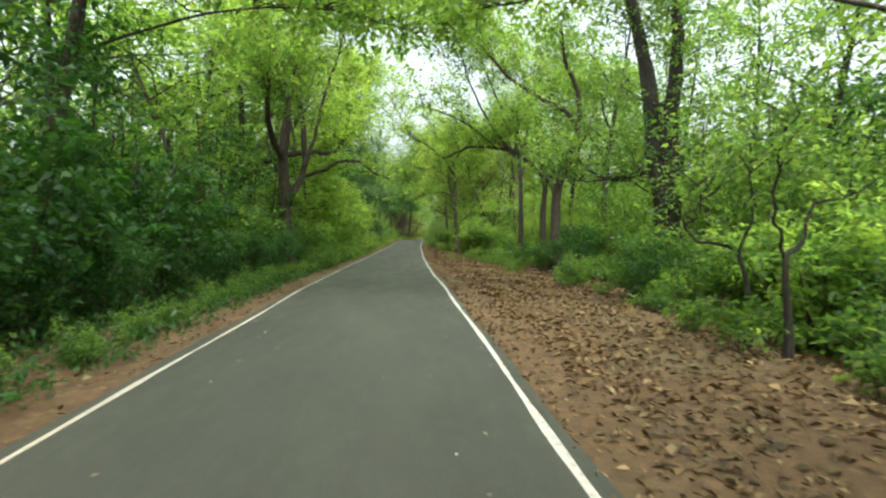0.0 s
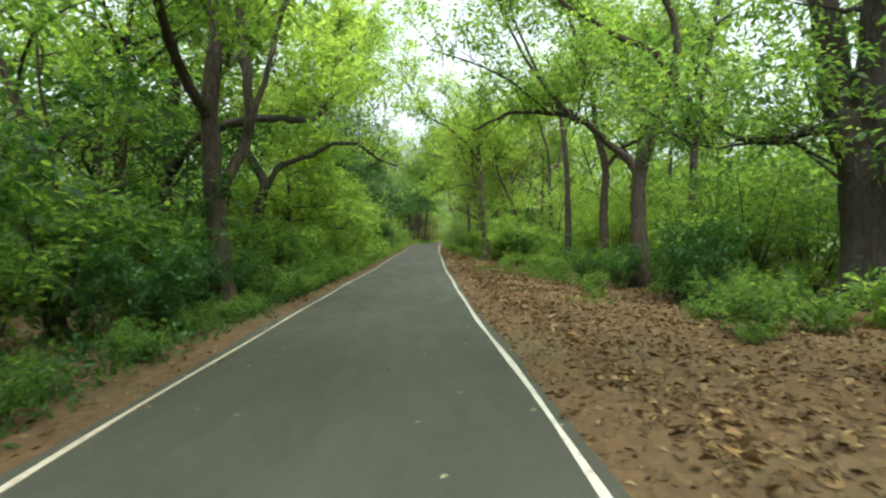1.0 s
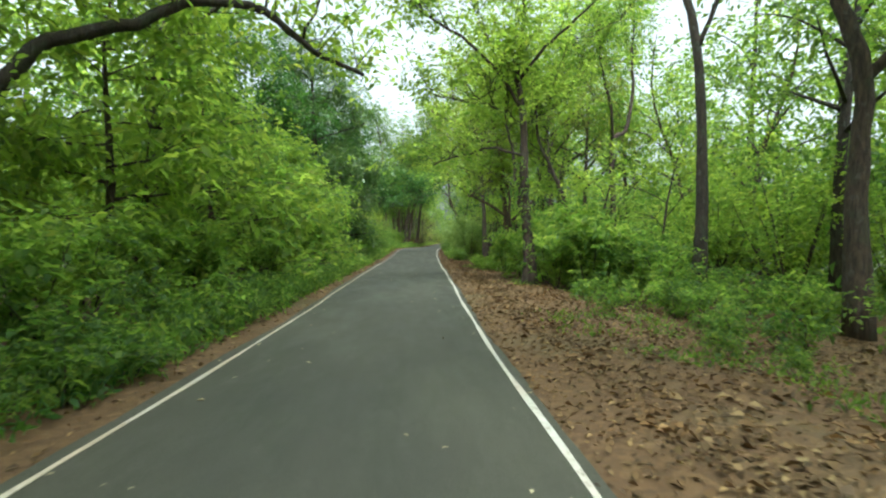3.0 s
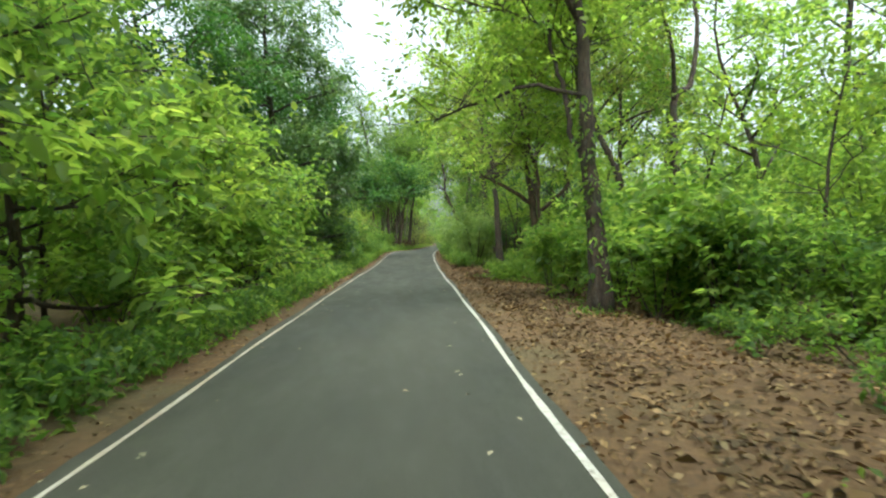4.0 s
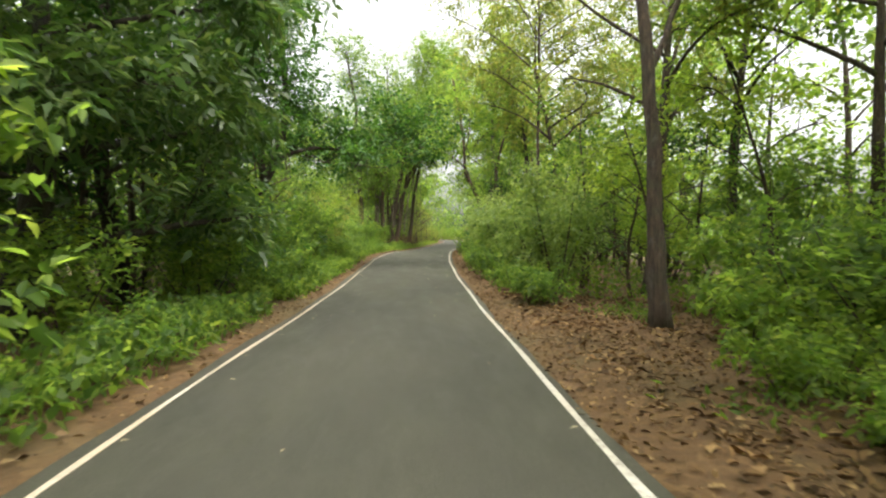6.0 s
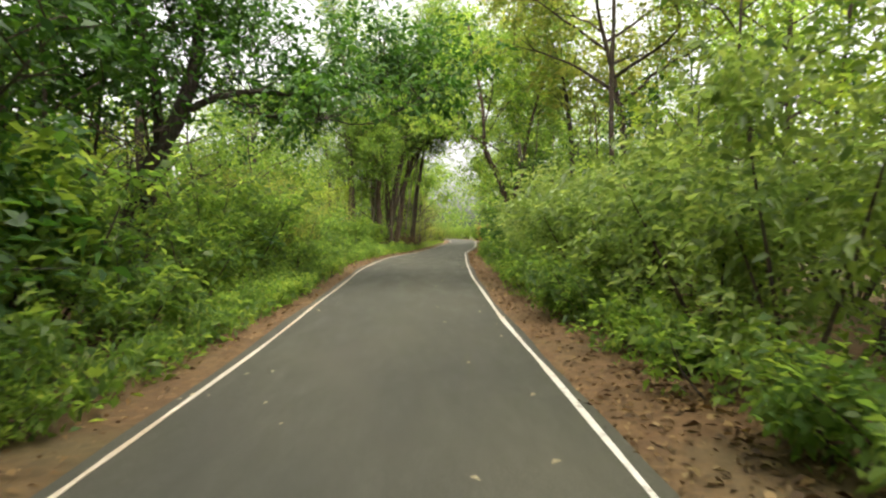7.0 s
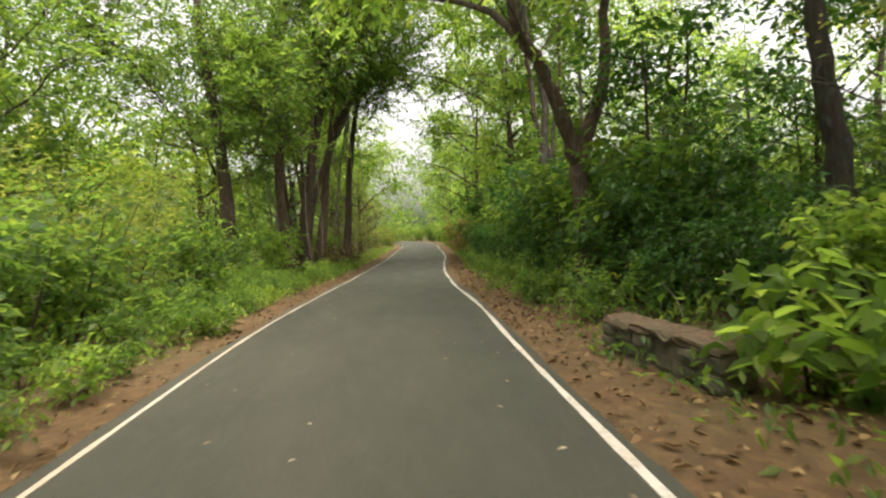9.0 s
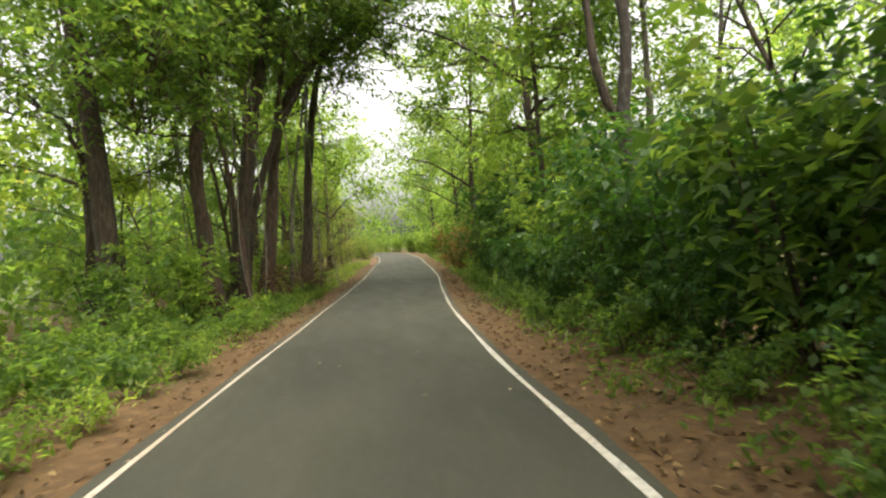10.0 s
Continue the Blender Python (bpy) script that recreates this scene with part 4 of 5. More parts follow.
back = [
    full_tree(0, -300, 12, 0.17, 3.4, 1.4, "forest tree deep in the wood", 10, leaf=LEAF_LIGHT, twigs=46, sprigs=7, leaves=6, reach=2.1, leaf_length=0.38, spread=0.8, fine=False),
    full_tree(0, -300, 14, 0.2, 3.8, 1.8, "tall forest tree deep in the wood", 10, leaf=LEAF_MID, twigs=48, sprigs=7, leaves=6, reach=2.2, leaf_length=0.38, spread=0.8, bark=BARK_DARK, fine=False),
]
small = dict(reach=0.9, sprigs=8, leaves=5, spread=0.5, fine=False)
under = [
    full_tree(0, -300, 5.0, 0.06, 1.7, 0.4, "leafy light green understorey tree", 9, leaf=LEAF_LIME, twigs=40, leaf_length=0.22, **small),
    full_tree(0, -300, 5.5, 0.06, 1.8, 0.4, "leafy mid-green understorey tree", 9, leaf=LEAF_MID, twigs=42, leaf_length=0.22, **small),
]
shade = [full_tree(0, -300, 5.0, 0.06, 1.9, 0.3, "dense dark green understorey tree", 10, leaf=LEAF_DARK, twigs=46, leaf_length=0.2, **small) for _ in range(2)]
sunny = [full_tree(0, -300, 4.4, 0.05, 1.8, 0.2, "airy yellow-green understorey tree", 10, leaf=LEAF_YELLOW, twigs=60, leaf_length=0.14, slim=0.38, **small)]

light = [shrub(2.4, 1.3, LEAF_LIGHT, "light green leafy shrub at the wood's edge", leaf_length=0.18, twigs=34, sprigs=7, leaves=6) for _ in range(2)]
mid = [shrub(2.8, 1.4, LEAF_MID, "dense mid-green shrub at the wood's edge", leaf_length=0.17, twigs=38, sprigs=7, leaves=6, reach=0.8) for _ in range(2)]
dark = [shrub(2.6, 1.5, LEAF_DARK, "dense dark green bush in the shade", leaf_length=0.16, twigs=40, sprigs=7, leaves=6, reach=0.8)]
herb = [shrub(0.7, 0.7, leaf, "low green herb on the forest floor", stems=3, leaf_length=0.13, twigs=14, sprigs=6, leaves=6, reach=0.3, spread=0.2) for leaf in (LEAF_LIGHT, LEAF_MID, LEAF_MID)]
lowmid = [shrub(1.3, 1.0, LEAF_MID, "low green undergrowth bush of the wood", stems=4, leaf_length=0.15, twigs=26, sprigs=7, leaves=6, reach=0.45, spread=0.28) for _ in range(2)]
lowlight = [shrub(1.2, 1.0, LEAF_LIGHT, "low light green bush with soft leaves", leaf_length=0.16, twigs=26, sprigs=7, leaves=6, reach=0.45, spread=0.28)]
broad = [shrub(3.2, 1.0, LEAF_LIGHT, "tall sapling with large light green leaves", stems=4, leaf_length=0.27, slim=0.48, oval=True, twigs=22, sprigs=7, leaves=6, reach=0.7, spread=0.5)]
hedge = [shrub(2.5, 1.35, leaf, "dense green bush close beside the road", leaf_length=0.115, slim=0.5, oval=True, twigs=56, sprigs=9, leaves=6, reach=0.75) for leaf in (LEAF_HEDGE, LEAF_HEDGE)]
yellow = [shrub(2.6, 1.5, LEAF_YELLOW, "feathery yellow-green shrub beside the road", leaf_length=0.11, slim=0.36, twigs=50, sprigs=9, leaves=6, reach=0.8)]
seedling = shrub(1.15, 0.35, LEAF_LIGHT, "young sapling with broad pale leaves by the kerb wall", stems=3, leaf_length=0.21, slim=0.55, oval=True, twigs=13, sprigs=4, leaves=4, reach=0.3, spread=0.25)
fill = dict(stems=7, slim=0.5, twigs=44, sprigs=8, leaves=7, spread=0.5, reach=1.1, low=0.2)
# the second kind's lime leaves lighten the dim depth by colour
filler = [shrub(5.5, 2.1, LEAF_LIGHT, "tall light green bush in the wood", leaf_length=0.2, **fill), shrub(4.6, 2.0, LEAF_LIME, "light green bush in the wood", leaf_length=0.18, **fill)]
filldark = [shrub(5.2, 2.1, LEAF_MID, "tall mid-green bush in the wood", leaf_length=0.2, **fill)]
deep = [shrub(5.5, 2.2, leaf, "tall bush deep in the wood", stems=5, slim=0.5, leaf_length=0.27, twigs=32, sprigs=7, leaves=6, spread=0.6, reach=1.2, low=0.2) for leaf in (LEAF_LIGHT, LEAF_LIGHT, LEAF_MID)]
withered = shrub(2.0, 1.0, LEAF_DRY, "withered brown creeper at the foot of the trees", leaf_length=0.12, twigs=34, sprigs=6, leaves=5)
red = shrub(2.4, 1.1, LEAF_RED, "shrub with reddish young leaves", leaf_length=0.15, twigs=30, sprigs=8, leaves=6)


THICKET = []


def row(kinds, y0, y1, step, off, jitter=0.35, size=(0.8, 1.2), group="roadside undergrowth", far=False):
    """Plants at about that distance from the road's middle line (negative: west of it)."""
    reseed(y0, y1, step, off)
    y = y0
    while y < y1:
        k = kinds[int(rng.integers(len(kinds)))]
        x = float(road_x(y)) + off + float(rng.normal(0, jitter))
        y2, turn, big = y + float(rng.normal(0, 0.25)), float(rng.uniform(0, 6.28)), float(rng.uniform(*size))
        if far:  # too far off to tell one bush from the next: they become one mass
            THICKET.append((k, x, y2, turn, big))
        else:
            tagged(place(k, x, y2, turn, big), group=group)
        y += step * float(rng.uniform(0.8, 1.25))


def build_thicket():
    """All the far bushes in one mesh."""
    verts, faces, begins, slots, first, corner, mats = [], [], [], [], 0, 0, []
    for k, x, y, turn, big in THICKET:
        base = np.array([x, y, float(ground_z(x, y))])
        c, s = math.cos(turn) * big, math.sin(turn) * big
        spin = np.array([[c, s, 0], [-s, c, 0], [0, 0, big]])
        for o in k.children:
            co = np.empty(3 * len(o.data.vertices))
            o.data.vertices.foreach_get("co", co)
            idx = np.empty(len(o.data.loops), np.int32)
            o.data.loops.foreach_get("vertex_index", idx)
            begin = np.empty(len(o.data.polygons), np.int32)
            o.data.polygons.foreach_get("loop_start", begin)
            m = o.data.materials[0]
            if m not in mats:
                mats.append(m)
            verts.append(co.reshape(-1, 3) @ spin + base)
            faces.append(idx + first)
            begins.append(begin + corner)
            slots.append(np.full(len(begin), mats.index(m), np.int32))
            first += len(verts[-1])
            corner += len(idx)
    me = bpy.data.meshes.new("thicket")
    me.vertices.add(first)
    me.vertices.foreach_set("co", np.concatenate(verts).ravel())
    me.loops.add(corner)
    me.loops.foreach_set("vertex_index", np.concatenate(faces))
    begins = np.concatenate(begins)
    me.polygons.add(len(begins))
    me.polygons.foreach_set("loop_start", begins)
    for m in mats:
        me.materials.append(m)
    me.polygons.foreach_set("material_index", np.concatenate(slots))
    me.update(calc_edges=True)
    tagged(new("thicket", me), "mixed green bushes deep in the wood", "undergrowth", kind="stuff")


# west side: leaf colours carry its deep near shade and lighter further stretch
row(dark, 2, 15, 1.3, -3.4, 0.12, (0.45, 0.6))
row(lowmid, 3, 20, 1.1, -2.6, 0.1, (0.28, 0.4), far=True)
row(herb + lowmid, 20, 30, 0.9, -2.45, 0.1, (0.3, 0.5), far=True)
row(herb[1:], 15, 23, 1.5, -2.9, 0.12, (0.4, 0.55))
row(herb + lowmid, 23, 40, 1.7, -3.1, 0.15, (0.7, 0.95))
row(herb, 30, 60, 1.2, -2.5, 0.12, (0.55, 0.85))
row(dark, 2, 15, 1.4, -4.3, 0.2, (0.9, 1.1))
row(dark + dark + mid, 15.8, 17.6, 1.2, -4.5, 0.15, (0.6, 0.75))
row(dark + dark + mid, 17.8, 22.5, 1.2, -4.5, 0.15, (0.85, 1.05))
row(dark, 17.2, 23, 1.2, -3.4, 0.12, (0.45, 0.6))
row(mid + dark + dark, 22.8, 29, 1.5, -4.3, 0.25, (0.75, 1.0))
# lighter-leaved kinds stand in for light from the open road
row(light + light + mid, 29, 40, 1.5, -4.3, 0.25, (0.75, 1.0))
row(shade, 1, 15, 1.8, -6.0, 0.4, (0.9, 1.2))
row(shade + under, 15, 30, 2.0, -6.0, 0.5, (0.8, 1.1))
row(light + broad, 37, 62, 2.2, -3.9, 0.2, (0.7, 0.95))
row(under, 41, 64, 3.0, -5.8, 0.3, (0.7, 0.9))
row([tall[0], tall[2]], 2, 36, 6.2, -8.0, 0.8, (0.85, 1.1), "trees of the wood")
row(back, 4, 92, 8.5, -13.5, 1.5, (0.9, 1.3), "trees of the wood")
row(herb + lowmid, 62, 87, 1.9, -3.2, 0.15, (0.6, 0.9))
row(herb, 87, 104, 1.7, -3.2, 0.15, (0.6, 0.8))
row(herb, 60, 84, 1.3, -2.5, 0.1, (0.45, 0.7))
row(herb, 84, 104, 1.3, -2.5, 0.1, (0.45, 0.7), far=True)
row(dark + mid, 62, 71, 1.7, -4.2, 0.25, (0.8, 1.05))
row(shade, 60, 72, 1.8, -5.4, 0.3, (0.9, 1.1))
row(shade, 60, 74, 2.8, -8.0, 0.4, (1.1, 1.4))
row(yellow + mid + light, 71, 84, 1.6, -4.4, 0.3, (0.85, 1.1))
row(mid + mid + yellow, 84, 88.5, 1.7, -4.4, 0.3, (0.7, 0.9))
row(lowmid, 88.5, 97, 1.5, -4.3, 0.2, (0.6, 0.8))
row(sunny + under, 72, 94, 2.5, -6.8, 0.5, (0.75, 0.95))
row(mid + yellow, 73, 90, 2.0, -5.7, 0.2, (1.1, 1.35), far=True)
row(sunny + under, 74, 120, 5.0, -10.5, 1.0, (0.9, 1.2))
row(mid + light, 94, 107, 1.9, -4.6, 0.3, (0.7, 0.95))
row(sunny + yellow, 107, 160, 2.4, -4.6, 0.4, (0.9, 1.2), far=True)
row(back, 114, 168, 4.6, -7.6, 0.6, (0.8, 1.1), "trees of the wood")
row(back, -16, 3, 4.5, -6.5, 0.5, (0.9, 1.1), "trees of the wood")
row(back, -16, 3, 4.5, 7.5, 0.5, (0.9, 1.1), "trees of the wood")
row(yellow + mid, 138, 176, 3.2, -3.0, 0.2, (0.8, 1.1), far=True)
row(light + mid, 136, 176, 3.2, 3.1, 0.2, (0.8, 1.1), far=True)
row(filldark + filler + filler, 2, 64, 2.6, -10.0, 0.8, (0.8, 1.15), far=True)
row(deep, 4, 66, 4.5, -13.0, 0.8, (1.0, 1.4), far=True)
# east side: open wood first, then a thicket
row(herb[1:], 3, 12, 1.9, 5.2, 0.35, (0.55, 0.9))
row(herb[1:], 12, 26, 3.2, 5.4, 0.35, (0.4, 0.65))
row(herb[1:], 26, 44, 2.1, 5.2, 0.35, (0.5, 0.8), far=True)
row(lowmid + herb[1:], 2, 13, 1.6, 6.4, 0.4, (0.75, 1.05))
row(lowmid + herb[1:] + dark, 13, 34, 2.1, 6.6, 0.4, (0.5, 0.75))
row(lowmid + lowlight + herb, 34, 62, 1.6, 6.4, 0.4, (0.75, 1.05), far=True)
row(lowmid + dark, 2, 32, 2.2, 8.2, 0.5, (0.6, 0.85), far=True)
row(lowmid + lowlight, 32, 62, 1.9, 8.2, 0.5, (0.8, 1.15), far=True)
row(lowlight + light, 3, 62, 3.4, 10.4, 0.7, (0.75, 1.1), far=True)
row(light + lowmid, 5, 64, 3.2, 13.2, 0.9, (0.9, 1.2), far=True)
row(filldark, 6, 30, 2.8, 11.8, 0.7, (0.7, 1.0), far=True)
row(filler, 30, 64, 2.6, 11.4, 0.7, (0.75, 1.05), far=True)
row(deep, 6, 66, 2.9, 15.0, 0.9, (0.9, 1.3), far=True)
row(deep, 4, 70, 4.2, 20.0, 1.2, (1.2, 1.7), far=True)
row(filler + filldark, 62, 84, 2.3, 10.0, 0.6, (0.75, 1.0), far=True)
row(light + mid + mid, 7, 17, 1.7, 6.9, 0.3, (0.7, 0.9))
row(mid + light, 10.5, 15.6, 1.6, 7.9, 0.25, (0.5, 0.65))
row([under[1]] + shade, 8, 20, 2.6, 10.2, 0.4, (0.75, 0.95))
row(light + mid, 44, 62, 2.2, 7.0, 0.4, (0.85, 1.1), far=True)
row(tall, 5, 66, 7.2, 12.5, 1.2, (0.8, 1.1), "trees of the wood")
row(back, 8, 150, 8.5, 18.5, 2.0, (0.9, 1.2), "trees of the wood")
row(herb + lowmid + lowlight, 61, 76.3, 0.75, 2.8, 0.1, (0.6, 0.85))
row(hedge, 63.5, 75.2, 1.2, 3.75, 0.15, (0.9, 1.15))
row(under + sunny, 62, 80, 2.0, 5.6, 0.3, (0.75, 0.95))
row(under + shade, 64, 84, 3.0, 9.0, 0.6, (1.0, 1.3))
row(shade, 85, 102, 4.5, 10.2, 0.5, (0.65, 0.8))
row(dark + mid + dark, 83, 104, 1.3, 4.3, 0.2, (0.95, 1.2))
row(dark, 85, 103, 1.9, 3.4, 0.12, (0.42, 0.6))
row(shade, 83, 94, 2.0, 6.2, 0.3, (0.55, 0.68))
row(shade + under, 94, 104, 2.0, 6.4, 0.3, (0.75, 0.95))
row(filldark, 82, 95, 2.6, 8.6, 0.5, (0.6, 0.72), far=True)
row(filldark, 95, 106, 2.6, 8.6, 0.5, (0.8, 1.0), far=True)
row(lowmid, 82, 104, 2.0, 2.9, 0.1, (0.4, 0.55))
row(mid + light, 104, 160, 2.8, 4.6, 0.4, (1.0, 1.3), far=True)
row(under, 106, 160, 3.6, 7.4, 0.6, (1.0, 1.3))
row(tall, 68, 110, 8.0, 11.5, 1.0, (0.85, 1.1), "trees of the wood")
row(back, 112, 168, 4.6, 7.8, 0.6, (0.8, 1.1), "trees of the wood")
for x, y, k in ((7.3, 107.6, red), (6.3, 84.0, shade[0]), (7.4, 84.8, shade[1]), (8.7, 83.2, shade[0]), (9.6, 86.0, shade[1]), (8.2, 87.0, shade[0]), (6.6, 86.6, dark[0]), (6.2, 43.4, light[0]), (7.2, 46.3, under[0]), (7.6, 41.6, light[1]), (8.6, 44.0, under[0]), (5.4, 57.2, lowlight[0]), (6.1, 55.2, light[0]), (6.9, 52.0, under[0]), (-4.0, 65.4, broad[0]), (5.6, 47.4, light[0]), (6.2, 49.6, broad[0]), (5.9, 42.4, mid[1]), (6.6, 45.2, mid[1]), (5.7, 51.8, light[0]), (7.4, 48.4, mid[0])):
    place(k, x, y, 1.0 + x, 0.9)
for x, y, size in ((6.6, 8.6, 0.85), (7.4, 9.6, 0.95), (8.3, 8.8, 1.0), (7.0, 10.6, 0.8), (8.9, 10.2, 1.05)):
    place(light[0], x, y, 3 * y, size)
for x, y, size in ((-1.2, 97.4, 0.6), (0.5, 99.6, 0.75), (1.3, 102.2, 0.7)):
    place(withered, x, y, 2 * x, size)
for x, y, size in ((5.2, 81.6, 0.5), (5.9, 80.6, 0.55), (6.6, 81.6, 0.7), (7.4, 80.4, 0.6), (8.2, 81.8, 0.8), (6.3, 83.0, 0.75), (5.2, 83.2, 0.6), (7.6, 83.2, 0.85), (9.2, 80.6, 0.8)):
    place(dark[0], x, y, 4 * x, size)
for x, y, size in ((4.45, 78.35, 1.0), (4.75, 77.6, 0.8)):
    place(seedling, x, y, x, size)
for x, y, size in ((3.7, 52.3, 0.55), (4.2, 53.2, 0.6), (3.9, 54.2, 0.5), (4.8, 51.6, 0.6), (4.6, 54.6, 0.55)):
    place(lowlight[0], x, y, 5 * x, size)
for x, y, size in ((5.0, 43.2, 0.62), (5.7, 42.4, 0.75), (5.2, 45.4, 0.7), (3.95, 46.6, 0.55), (5.9, 44.2, 0.85), (4.7, 47.6, 0.6), (6.4, 43.0, 0.8)):
    place(broad[0], x, y, 3 * x, size)
for x, y, size in ((5.35, 79.0, 0.42), (5.9, 78.6, 0.5), (6.6, 79.6, 0.6)):
    place(broad[0], x, y, x, size)
build_thicket()
for proto in (*tall, *back, *under, *shade, *sunny, *light, *mid, *dark, *herb, *lowmid, *lowlight, *broad, *hedge, *yellow, *filler, *filldark, *deep, withered, red, seedling):
    remove(proto)


# ---------------------------------------------------------------- what nobody could count
def scattered(name, n, area, length, width, material, label, category, height, flat):
    reseed(n, length, height)
    x, y = area(n)
    z = ground_z(x, y) + height * rng.uniform(0, 1, n) ** 1.5 + 0.012
    head = rng.normal(0, 1, (n, 3)) * np.array([1, 1, 0.25 if flat else 1.0]) + np.array([0, 0, 0 if flat else 0.9])
    me = leaf_mesh(name, np.stack([x, y, z], 1), head, length, width, material, 0.35 if flat else 0.7, 0.25, clear=not flat)
    tagged(new(name, me), label, category, kind="stuff")


def verge(y0, y1, near, far, side):
    def area(n):
        y = rng.uniform(y0, y1, n)
        return road_x(y) + side * (near + (far - near) * rng.uniform(0, 1, n) ** 1.2), y
    return area


scattered("leaf_litter", 9000, verge(0, 64, 1.66, 3.0, 1), 0.075, 0.035, LEAF_DRY, "sparse dry fallen leaves on the bare verge", "leaf litter", 0.02, True)
scattered("leaf_litter", 36000, verge(0, 64, 2.4, 8.6, 1), 0.09, 0.04, LEAF_DRY, "brown dry fallen leaves over the verge", "leaf litter", 0.03, True)
scattered("leaf_litter", 8500, verge(0, 64, 2.2, 8.6, 1), 0.13, 0.07, LEAF_DRY, "large curled dry leaves fallen on the verge", "leaf litter", 0.04, True)
scattered("leaf_litter", 9000, verge(0, 110, 1.8, 4.5, -1), 0.08, 0.04, LEAF_DRY, "brown dry fallen leaves under the bushes", "leaf litter", 0.03, True)
scattered("leaf_litter", 6500, verge(64, 110, 1.8, 4.2, 1), 0.08, 0.04, LEAF_DRY, "brown dry fallen leaves beside the road", "leaf litter", 0.03, True)
scattered("ground_cover", 5000, verge(-5, 130, 9, 34, 1), 0.4, 0.22, LEAF_MID, "green ground cover deep in the wood", "undergrowth", 0.9, False)
scattered("ground_cover", 5000, verge(-5, 130, 7, 30, -1), 0.4, 0.22, LEAF_MID, "green ground cover deep in the wood", "undergrowth", 0.9, False)
scattered("ground_cover", 9000, verge(62, 112, 3.4, 9, 1), 0.16, 0.08, LEAF_MID, "green herbs beneath the thicket", "undergrowth", 0.5, False)
scattered("ground_cover", 6000, verge(60, 112, 3.4, 8, -1), 0.2, 0.1, LEAF_MID, "green herbs beneath the thicket", "undergrowth", 0.5, False)
scattered("grass", 15000, verge(30, 60, 1.85, 3.4, -1), 0.15, 0.06, LEAF_MID, "fresh green herbs and grass on the verge", "grass", 0.42, False)
# leaf colour darkened in place of the verge's heavy shade
scattered("grass", 9000, verge(0, 32, 1.95, 4.0, -1), 0.12, 0.04, LEAF_DARK, "herbs and grass under the bushes, leaf colour darkened for shade", "grass", 0.22, False)
scattered("grass", 9000, verge(66, 130, 2.3, 4.2, -1), 0.12, 0.04, LEAF_LIGHT, "green herbs and grass on the verge", "grass", 0.25, False)
scattered("grass", 5000, verge(62, 74, 1.8, 3.2, -1), 0.14, 0.06, LEAF_MID, "green herbs and grass on the shaded verge", "grass", 0.3, False)
scattered("grass", 8000, verge(64, 130, 2.3, 4.0, 1), 0.12, 0.04, LEAF_MID, "green herbs and grass beside the road", "grass", 0.25, False)


def patches(y0, y1, near, far, side, count, spread):
    def area(n):
        cy = rng.uniform(y0, y1, count)
        cx = side * rng.uniform(near, far, count)
        k = rng.integers(count, size=n)
        y = cy[k] + rng.normal(0, spread, n)
        return road_x(y) + cx[k] + rng.normal(0, spread, n), y
    return area


scattered("grass", 2400, patches(19, 62, 2.9, 5.4, 1, 24, 0.3), 0.1, 0.035, LEAF_MID, "small green herbs in tufts among the dry leaves", "grass", 0.14, False)
scattered("grass", 2200, patches(64, 108, 2.2, 3.2, 1, 26, 0.2), 0.1, 0.035, LEAF_MID, "small green herbs in tufts among the dry leaves", "grass", 0.12, False)


def road_leaves(n):
    y = rng.uniform(2, 110, n)
    x = road_x(y) + rng.choice([-1, 1], n) * 1.68 * rng.uniform(0, 1, n) ** 0.45
    at = np.stack([x, y, along(ROAD_Z, y) + 0.008], 1)
    head = rng.normal(0, 1, (n, 3)) * np.array([1, 1, 0.05])
    tagged(new("fallen_leaves", leaf_mesh("fallen_leaves", at, head, 0.07, 0.04, LEAF_PALE, 0.05, 0.1, clear=False)), "dry pale leaves lying on the asphalt", "leaf litter", kind="stuff")


road_leaves(330)


def far_woods(name, n, side, near, depth, y0, y1, top, material, size=(1.2, 3.0), blade=0.46, c=420):
    """The mass of leaves of the deep wood, in uneven clumps."""
    reseed(n, near, y0, top)
    cy = rng.uniform(y0, y1, c)
    cx = road_x(np.clip(cy, 0, 200)) + side * (near + depth * rng.uniform(0, 1, c))
    cz = rng.uniform(0.5, top, c)
    r = rng.uniform(*size, c)
    k = rng.integers(c, size=n)
    v = unit(rng.normal(0, 1, (n, 3))) * rng.uniform(0.5, 1, (n, 1)) ** 0.5
    at = np.stack([cx[k], cy[k], cz[k]], 1) + v * r[k][:, None] * np.array([1, 1, 0.7])
    at[:, 2] = np.maximum(at[:, 2], ground_z(at[:, 0], at[:, 1]) + 0.1)
    me = leaf_mesh(name, at, rng.normal(0, 1, (n, 3)) + np.array([0, 0, -0.4]), blade, blade * 0.56, material, 0.8)
    tagged(new(name, me), "deep green foliage of the wood behind", "woods", kind="stuff")


far_woods("far_woods", 14000, -1, 16, 14, -10, 160, 14, LEAF_MID)
far_woods("far_woods", 16000, 1, 25, 16, -10, 160, 13, LEAF_LIGHT)
far_woods("far_woods", 17000, -1, 11.5, 8, 66, 140, 6, LEAF_MID, c=300)
far_woods("far_woods", 9000, -1, 9.5, 5, 8, 60, 6, LEAF_DARK, (0.8, 1.8), 0.3, 200)
far_woods("far_woods", 14000, -1, -26, 44, 165, 205, 14, LEAF_MID)
far_woods("distant_woods", 5000, -1, 30, 90, -60, 260, 9, LEAF_MID, (3.0, 6.0), 1.5, 260)
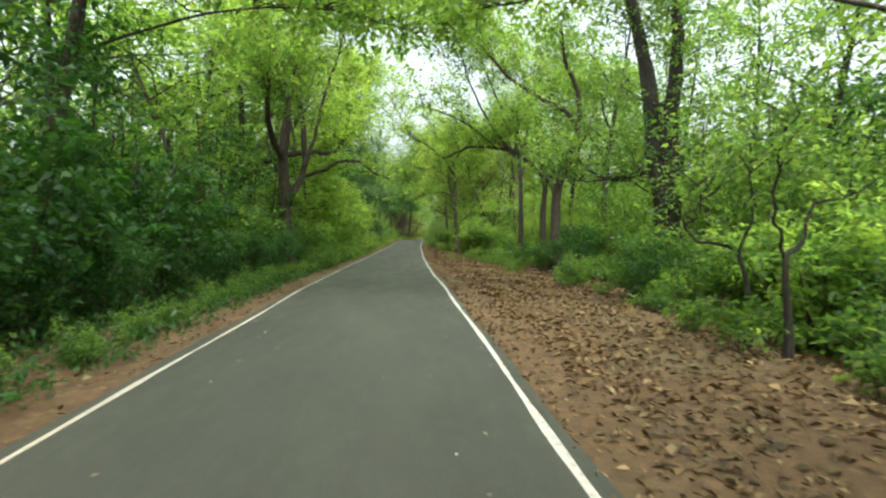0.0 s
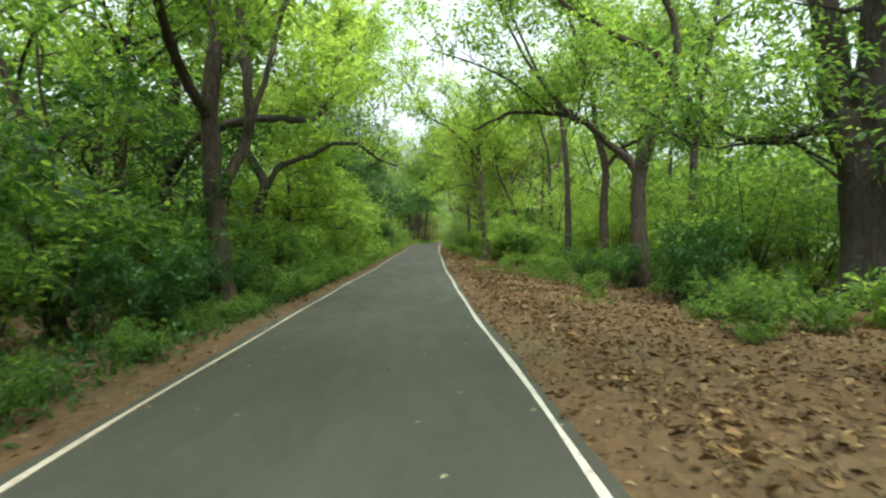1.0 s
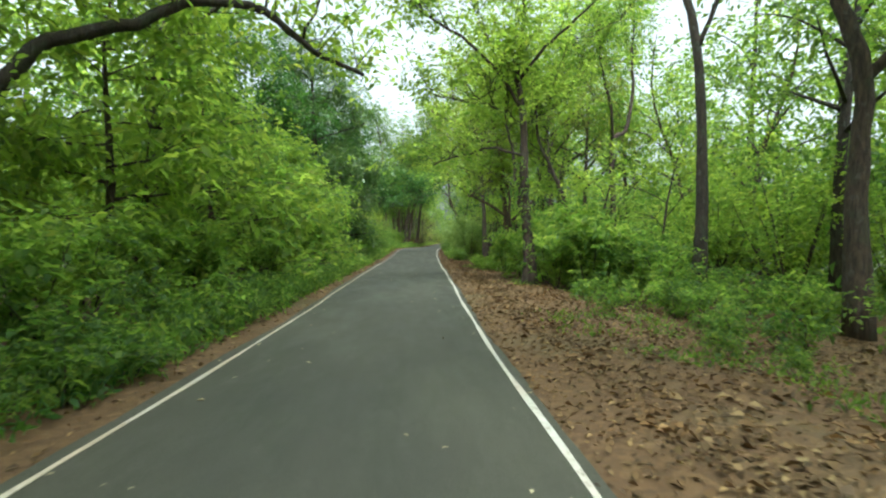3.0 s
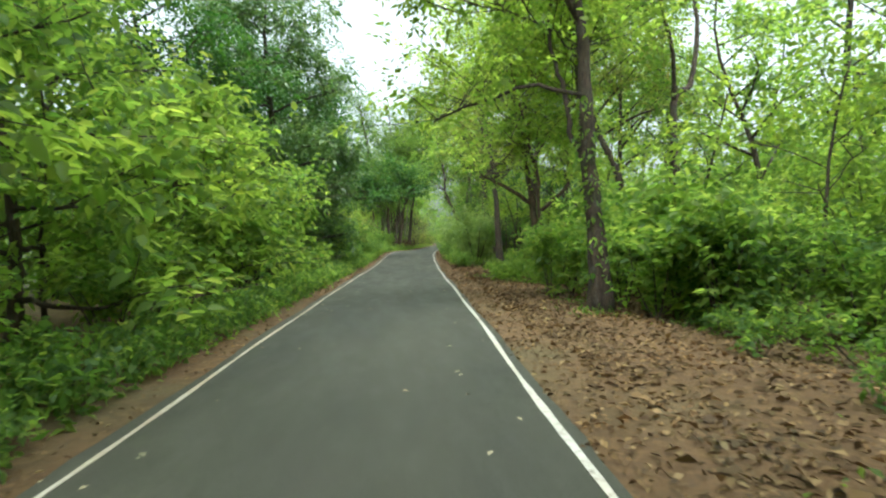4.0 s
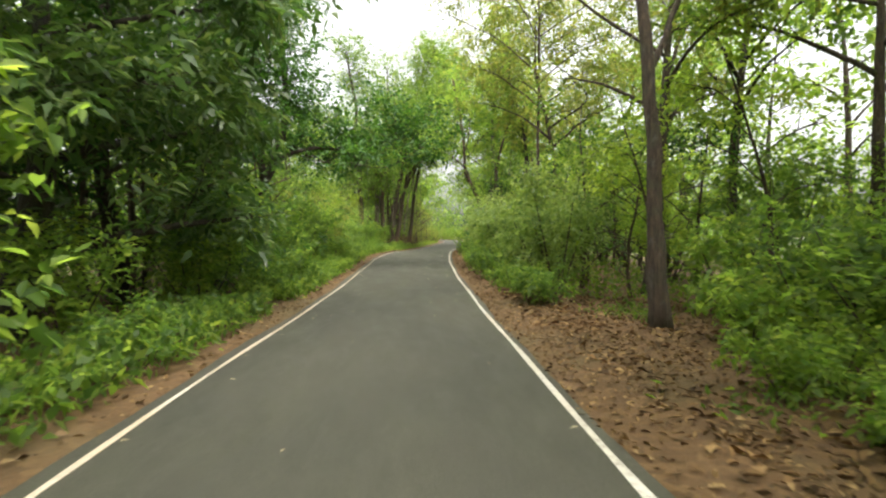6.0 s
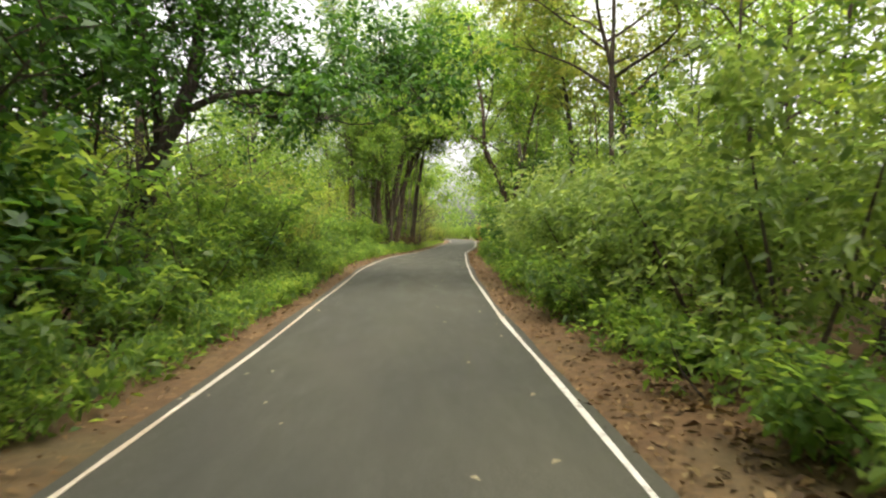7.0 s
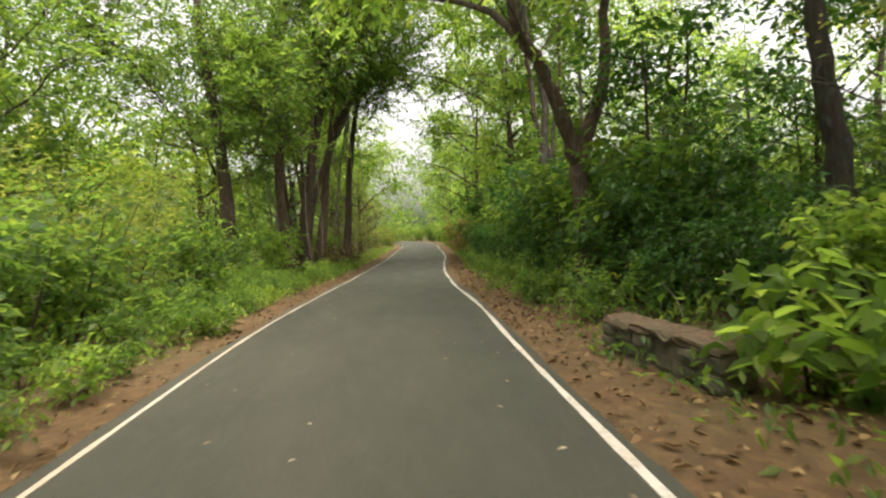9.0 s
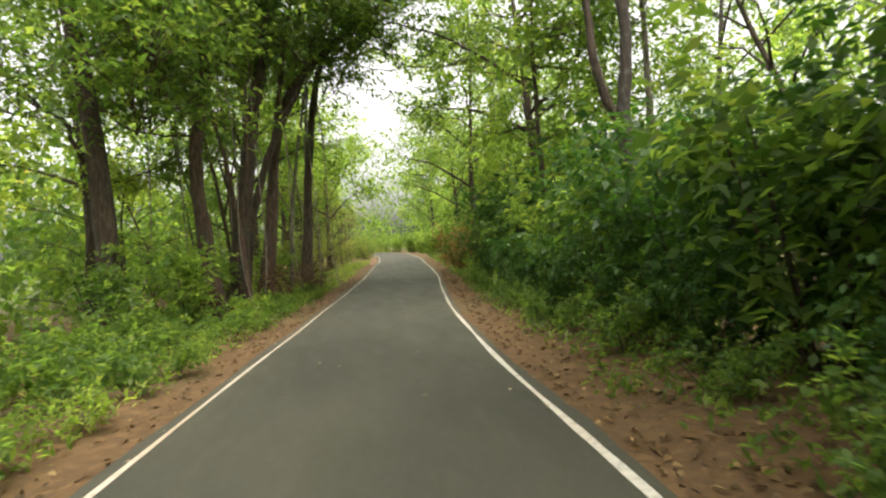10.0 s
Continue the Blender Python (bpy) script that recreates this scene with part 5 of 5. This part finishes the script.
far_woods("distant_woods", 5000, 1, 40, 90, -60, 260, 9, LEAF_MID, (3.0, 6.0), 1.5, 260)
far_woods("distant_woods", 6000, 1, -90, 180, 210, 300, 12, LEAF_MID, (3.0, 6.0), 1.5, 160)


# ---------------------------------------------------------------- low kerb wall of a culvert
def block(lx, ly, lz, rough=0.02, material=STONE, cuts=2):
    """A rough stone with worn edges and an uneven face, standing on z = 0."""
    bm = bmesh.new()
    bmesh.ops.create_cube(bm, size=1)
    bmesh.ops.subdivide_edges(bm, edges=list(bm.edges), cuts=cuts, use_grid_fill=True)
    shift = Vector(rng.uniform(0, 50, 3))
    for v in bm.verts:
        round_off = 1 - 0.12 * max(0.0, v.co.length - 0.62) / 0.25
        v.co = Vector((v.co.x * lx, v.co.y * ly, v.co.z * lz)) * round_off
        v.co += noise.noise_vector(v.co * 6 + shift) * rough + Vector(rng.normal(0, rough * 0.25, 3))
        v.co.z += lz / 2
    me = bpy.data.meshes.new("stone")
    bm.to_mesh(me)
    bm.free()
    me.materials.append(material)
    return me


def kerb_wall(x0, y0, x1, y1):
    reseed(x0, y0)
    start, end = np.array([x0, y0]), np.array([x1, y1])
    length = float(np.linalg.norm(end - start))
    wall = new("kerb_wall")
    wall.matrix_world = Matrix.Translation((x0, y0, float(ground_z(x0, y0)) - 0.1)) @ Matrix.Rotation(math.atan2(*(end - start)[::-1]), 4, "Z")
    core = part("core", block(length - 0.06, 0.24, 0.4, 0.015, STONE, 3), wall, "crumbling mortar between the stones")
    core.location = (length / 2, 0, 0)
    for course in range(3):
        at = 0.0
        while at < length - 0.1:
            ln = min(float(rng.uniform(0.22, 0.42)), length - at)
            st = part("stone", block(ln - 0.015, 0.3 + float(rng.normal(0, 0.02)), 0.135), wall)
            st.location = (at + ln / 2, float(rng.normal(0, 0.015)), course * 0.132)
            at += ln
    at = 0.0
    while at < length - 0.1:
        ln = min(float(rng.uniform(0.35, 0.7)), length - at)
        cap = part("coping", block(ln + 0.01, 0.33 + float(rng.normal(0, 0.02)), 0.085, 0.03, COPING, 3), wall, "weathered brown coping stone with moss")
        cap.location = (at + ln / 2, float(rng.normal(0, 0.015)), 0.385 + float(rng.normal(0, 0.006)))
        cap.rotation_euler = (float(rng.normal(0, 0.03)), float(rng.normal(0, 0.02)), float(rng.normal(0, 0.03)))
        at += ln
    tagged(wall, "low weathered brown stone kerb wall beside the road", "kerb wall")


kerb_wall(4.00, 80.51, 4.03, 78.61)

for x, y, ax, ln in ((4.95, 81.4, 0.5, 0.6), (5.0, 80.9, -0.4, 0.5), (4.15, 82.3, 0.8, 0.45)):
    g = float(ground_z(x, y))
    pts = smooth_line([(x, y, g - 0.05), (x + 0.3 * ln * ax, y + 0.1, g + 0.6 * ln), (x + ln * ax, y + 0.15, g + ln)], 4)
    tagged(new("dry_twig", mesh_from("dry_twig", *tube([(pts, 0.012, 0.005)], 5, 0.03), BARK_PALE, True)), "bare pale dry twig standing in the litter", "twig")


# ---------------------------------------------------------------- creepers and a palm
def vine(x, y, high, low, sway):
    """A thin creeper that hangs from the crowns and curls at its end."""
    pts = smooth_line([(x, y, high), (x + 0.3 * sway, y + 0.2, high - 0.35 * (high - low)), (x + 0.1 * sway, y - 0.1, low + 0.25 * (high - low)), (x + 0.8 * sway, y, low)], 5)
    ob = new("vine", mesh_from("vine", *tube([(pts, 0.022, 0.012)], 5, 0.05), BARK_PALE, True))
    tagged(ob, "thin pale brown creeper hanging from the crowns", "vine", "creepers in the close trees")


for x, y, high, sway in ((-2.3, 97.9, 6.8, 0.3), (-1.6, 98.6, 7.2, -0.2), (-0.3, 98.2, 6.4, 0.35), (0.3, 99.2, 7.4, -0.3), (0.9, 100.6, 7.0, 0.3), (1.7, 101.8, 7.2, -0.25), (-0.9, 101.4, 7.6, 0.2), (2.0, 103.2, 7.0, 0.3)):
    vine(x, y, high, float(ground_z(x, y)) - 0.05, sway)


def palm(x, y, height):
    thing = new("palm_tree")
    g = float(ground_z(x, y))
    thing.location = (x, y, g)
    line = smooth_line([(0, 0, -0.2), (0.2, 0, height * 0.4), (0.1, 0.2, height)], 6)
    part("trunk", mesh_from("trunk", *tube([(line, 0.2, 0.13)], 9, 0.03, 0.5), BARK_PALE, True), thing)
    for k in range(16):
        a, rise = k * 2.4, 0.9 - 1.1 * (k / 15)
        way = np.array([math.cos(a), math.sin(a), 0.0])
        rib = smooth_line([line[-1], line[-1] + way * 1.1 + np.array([0, 0, 0.9 * rise]), line[-1] + way * 2.4 + np.array([0, 0, 0.8 * rise - 0.5]), line[-1] + way * 3.3 + np.array([0, 0, 0.3 * rise - 1.5])], 8)
        at = np.repeat(rib[2:], 2, axis=0)
        side = np.cross(way, np.array([0, 0, 1.0]))
        head = way * 0.7 + np.where(np.arange(len(at)) % 2, 1.0, -1.0)[:, None] * side - np.array([0, 0, 0.35])
        frond = part("frond", leaf_mesh("frond", at, head, 0.65, 0.1, LEAF_MID, 0.2, 0.1, clear=False), thing)
        part("rib", mesh_from("rib", *tube([(rib, 0.025, 0.008)], 4, 0.0), BARK_PALE, True), frond)
    tagged(thing, "coconut palm with drooping fronds behind the bushes", "palm")


palm(-14.2, 121.0, 7.4)
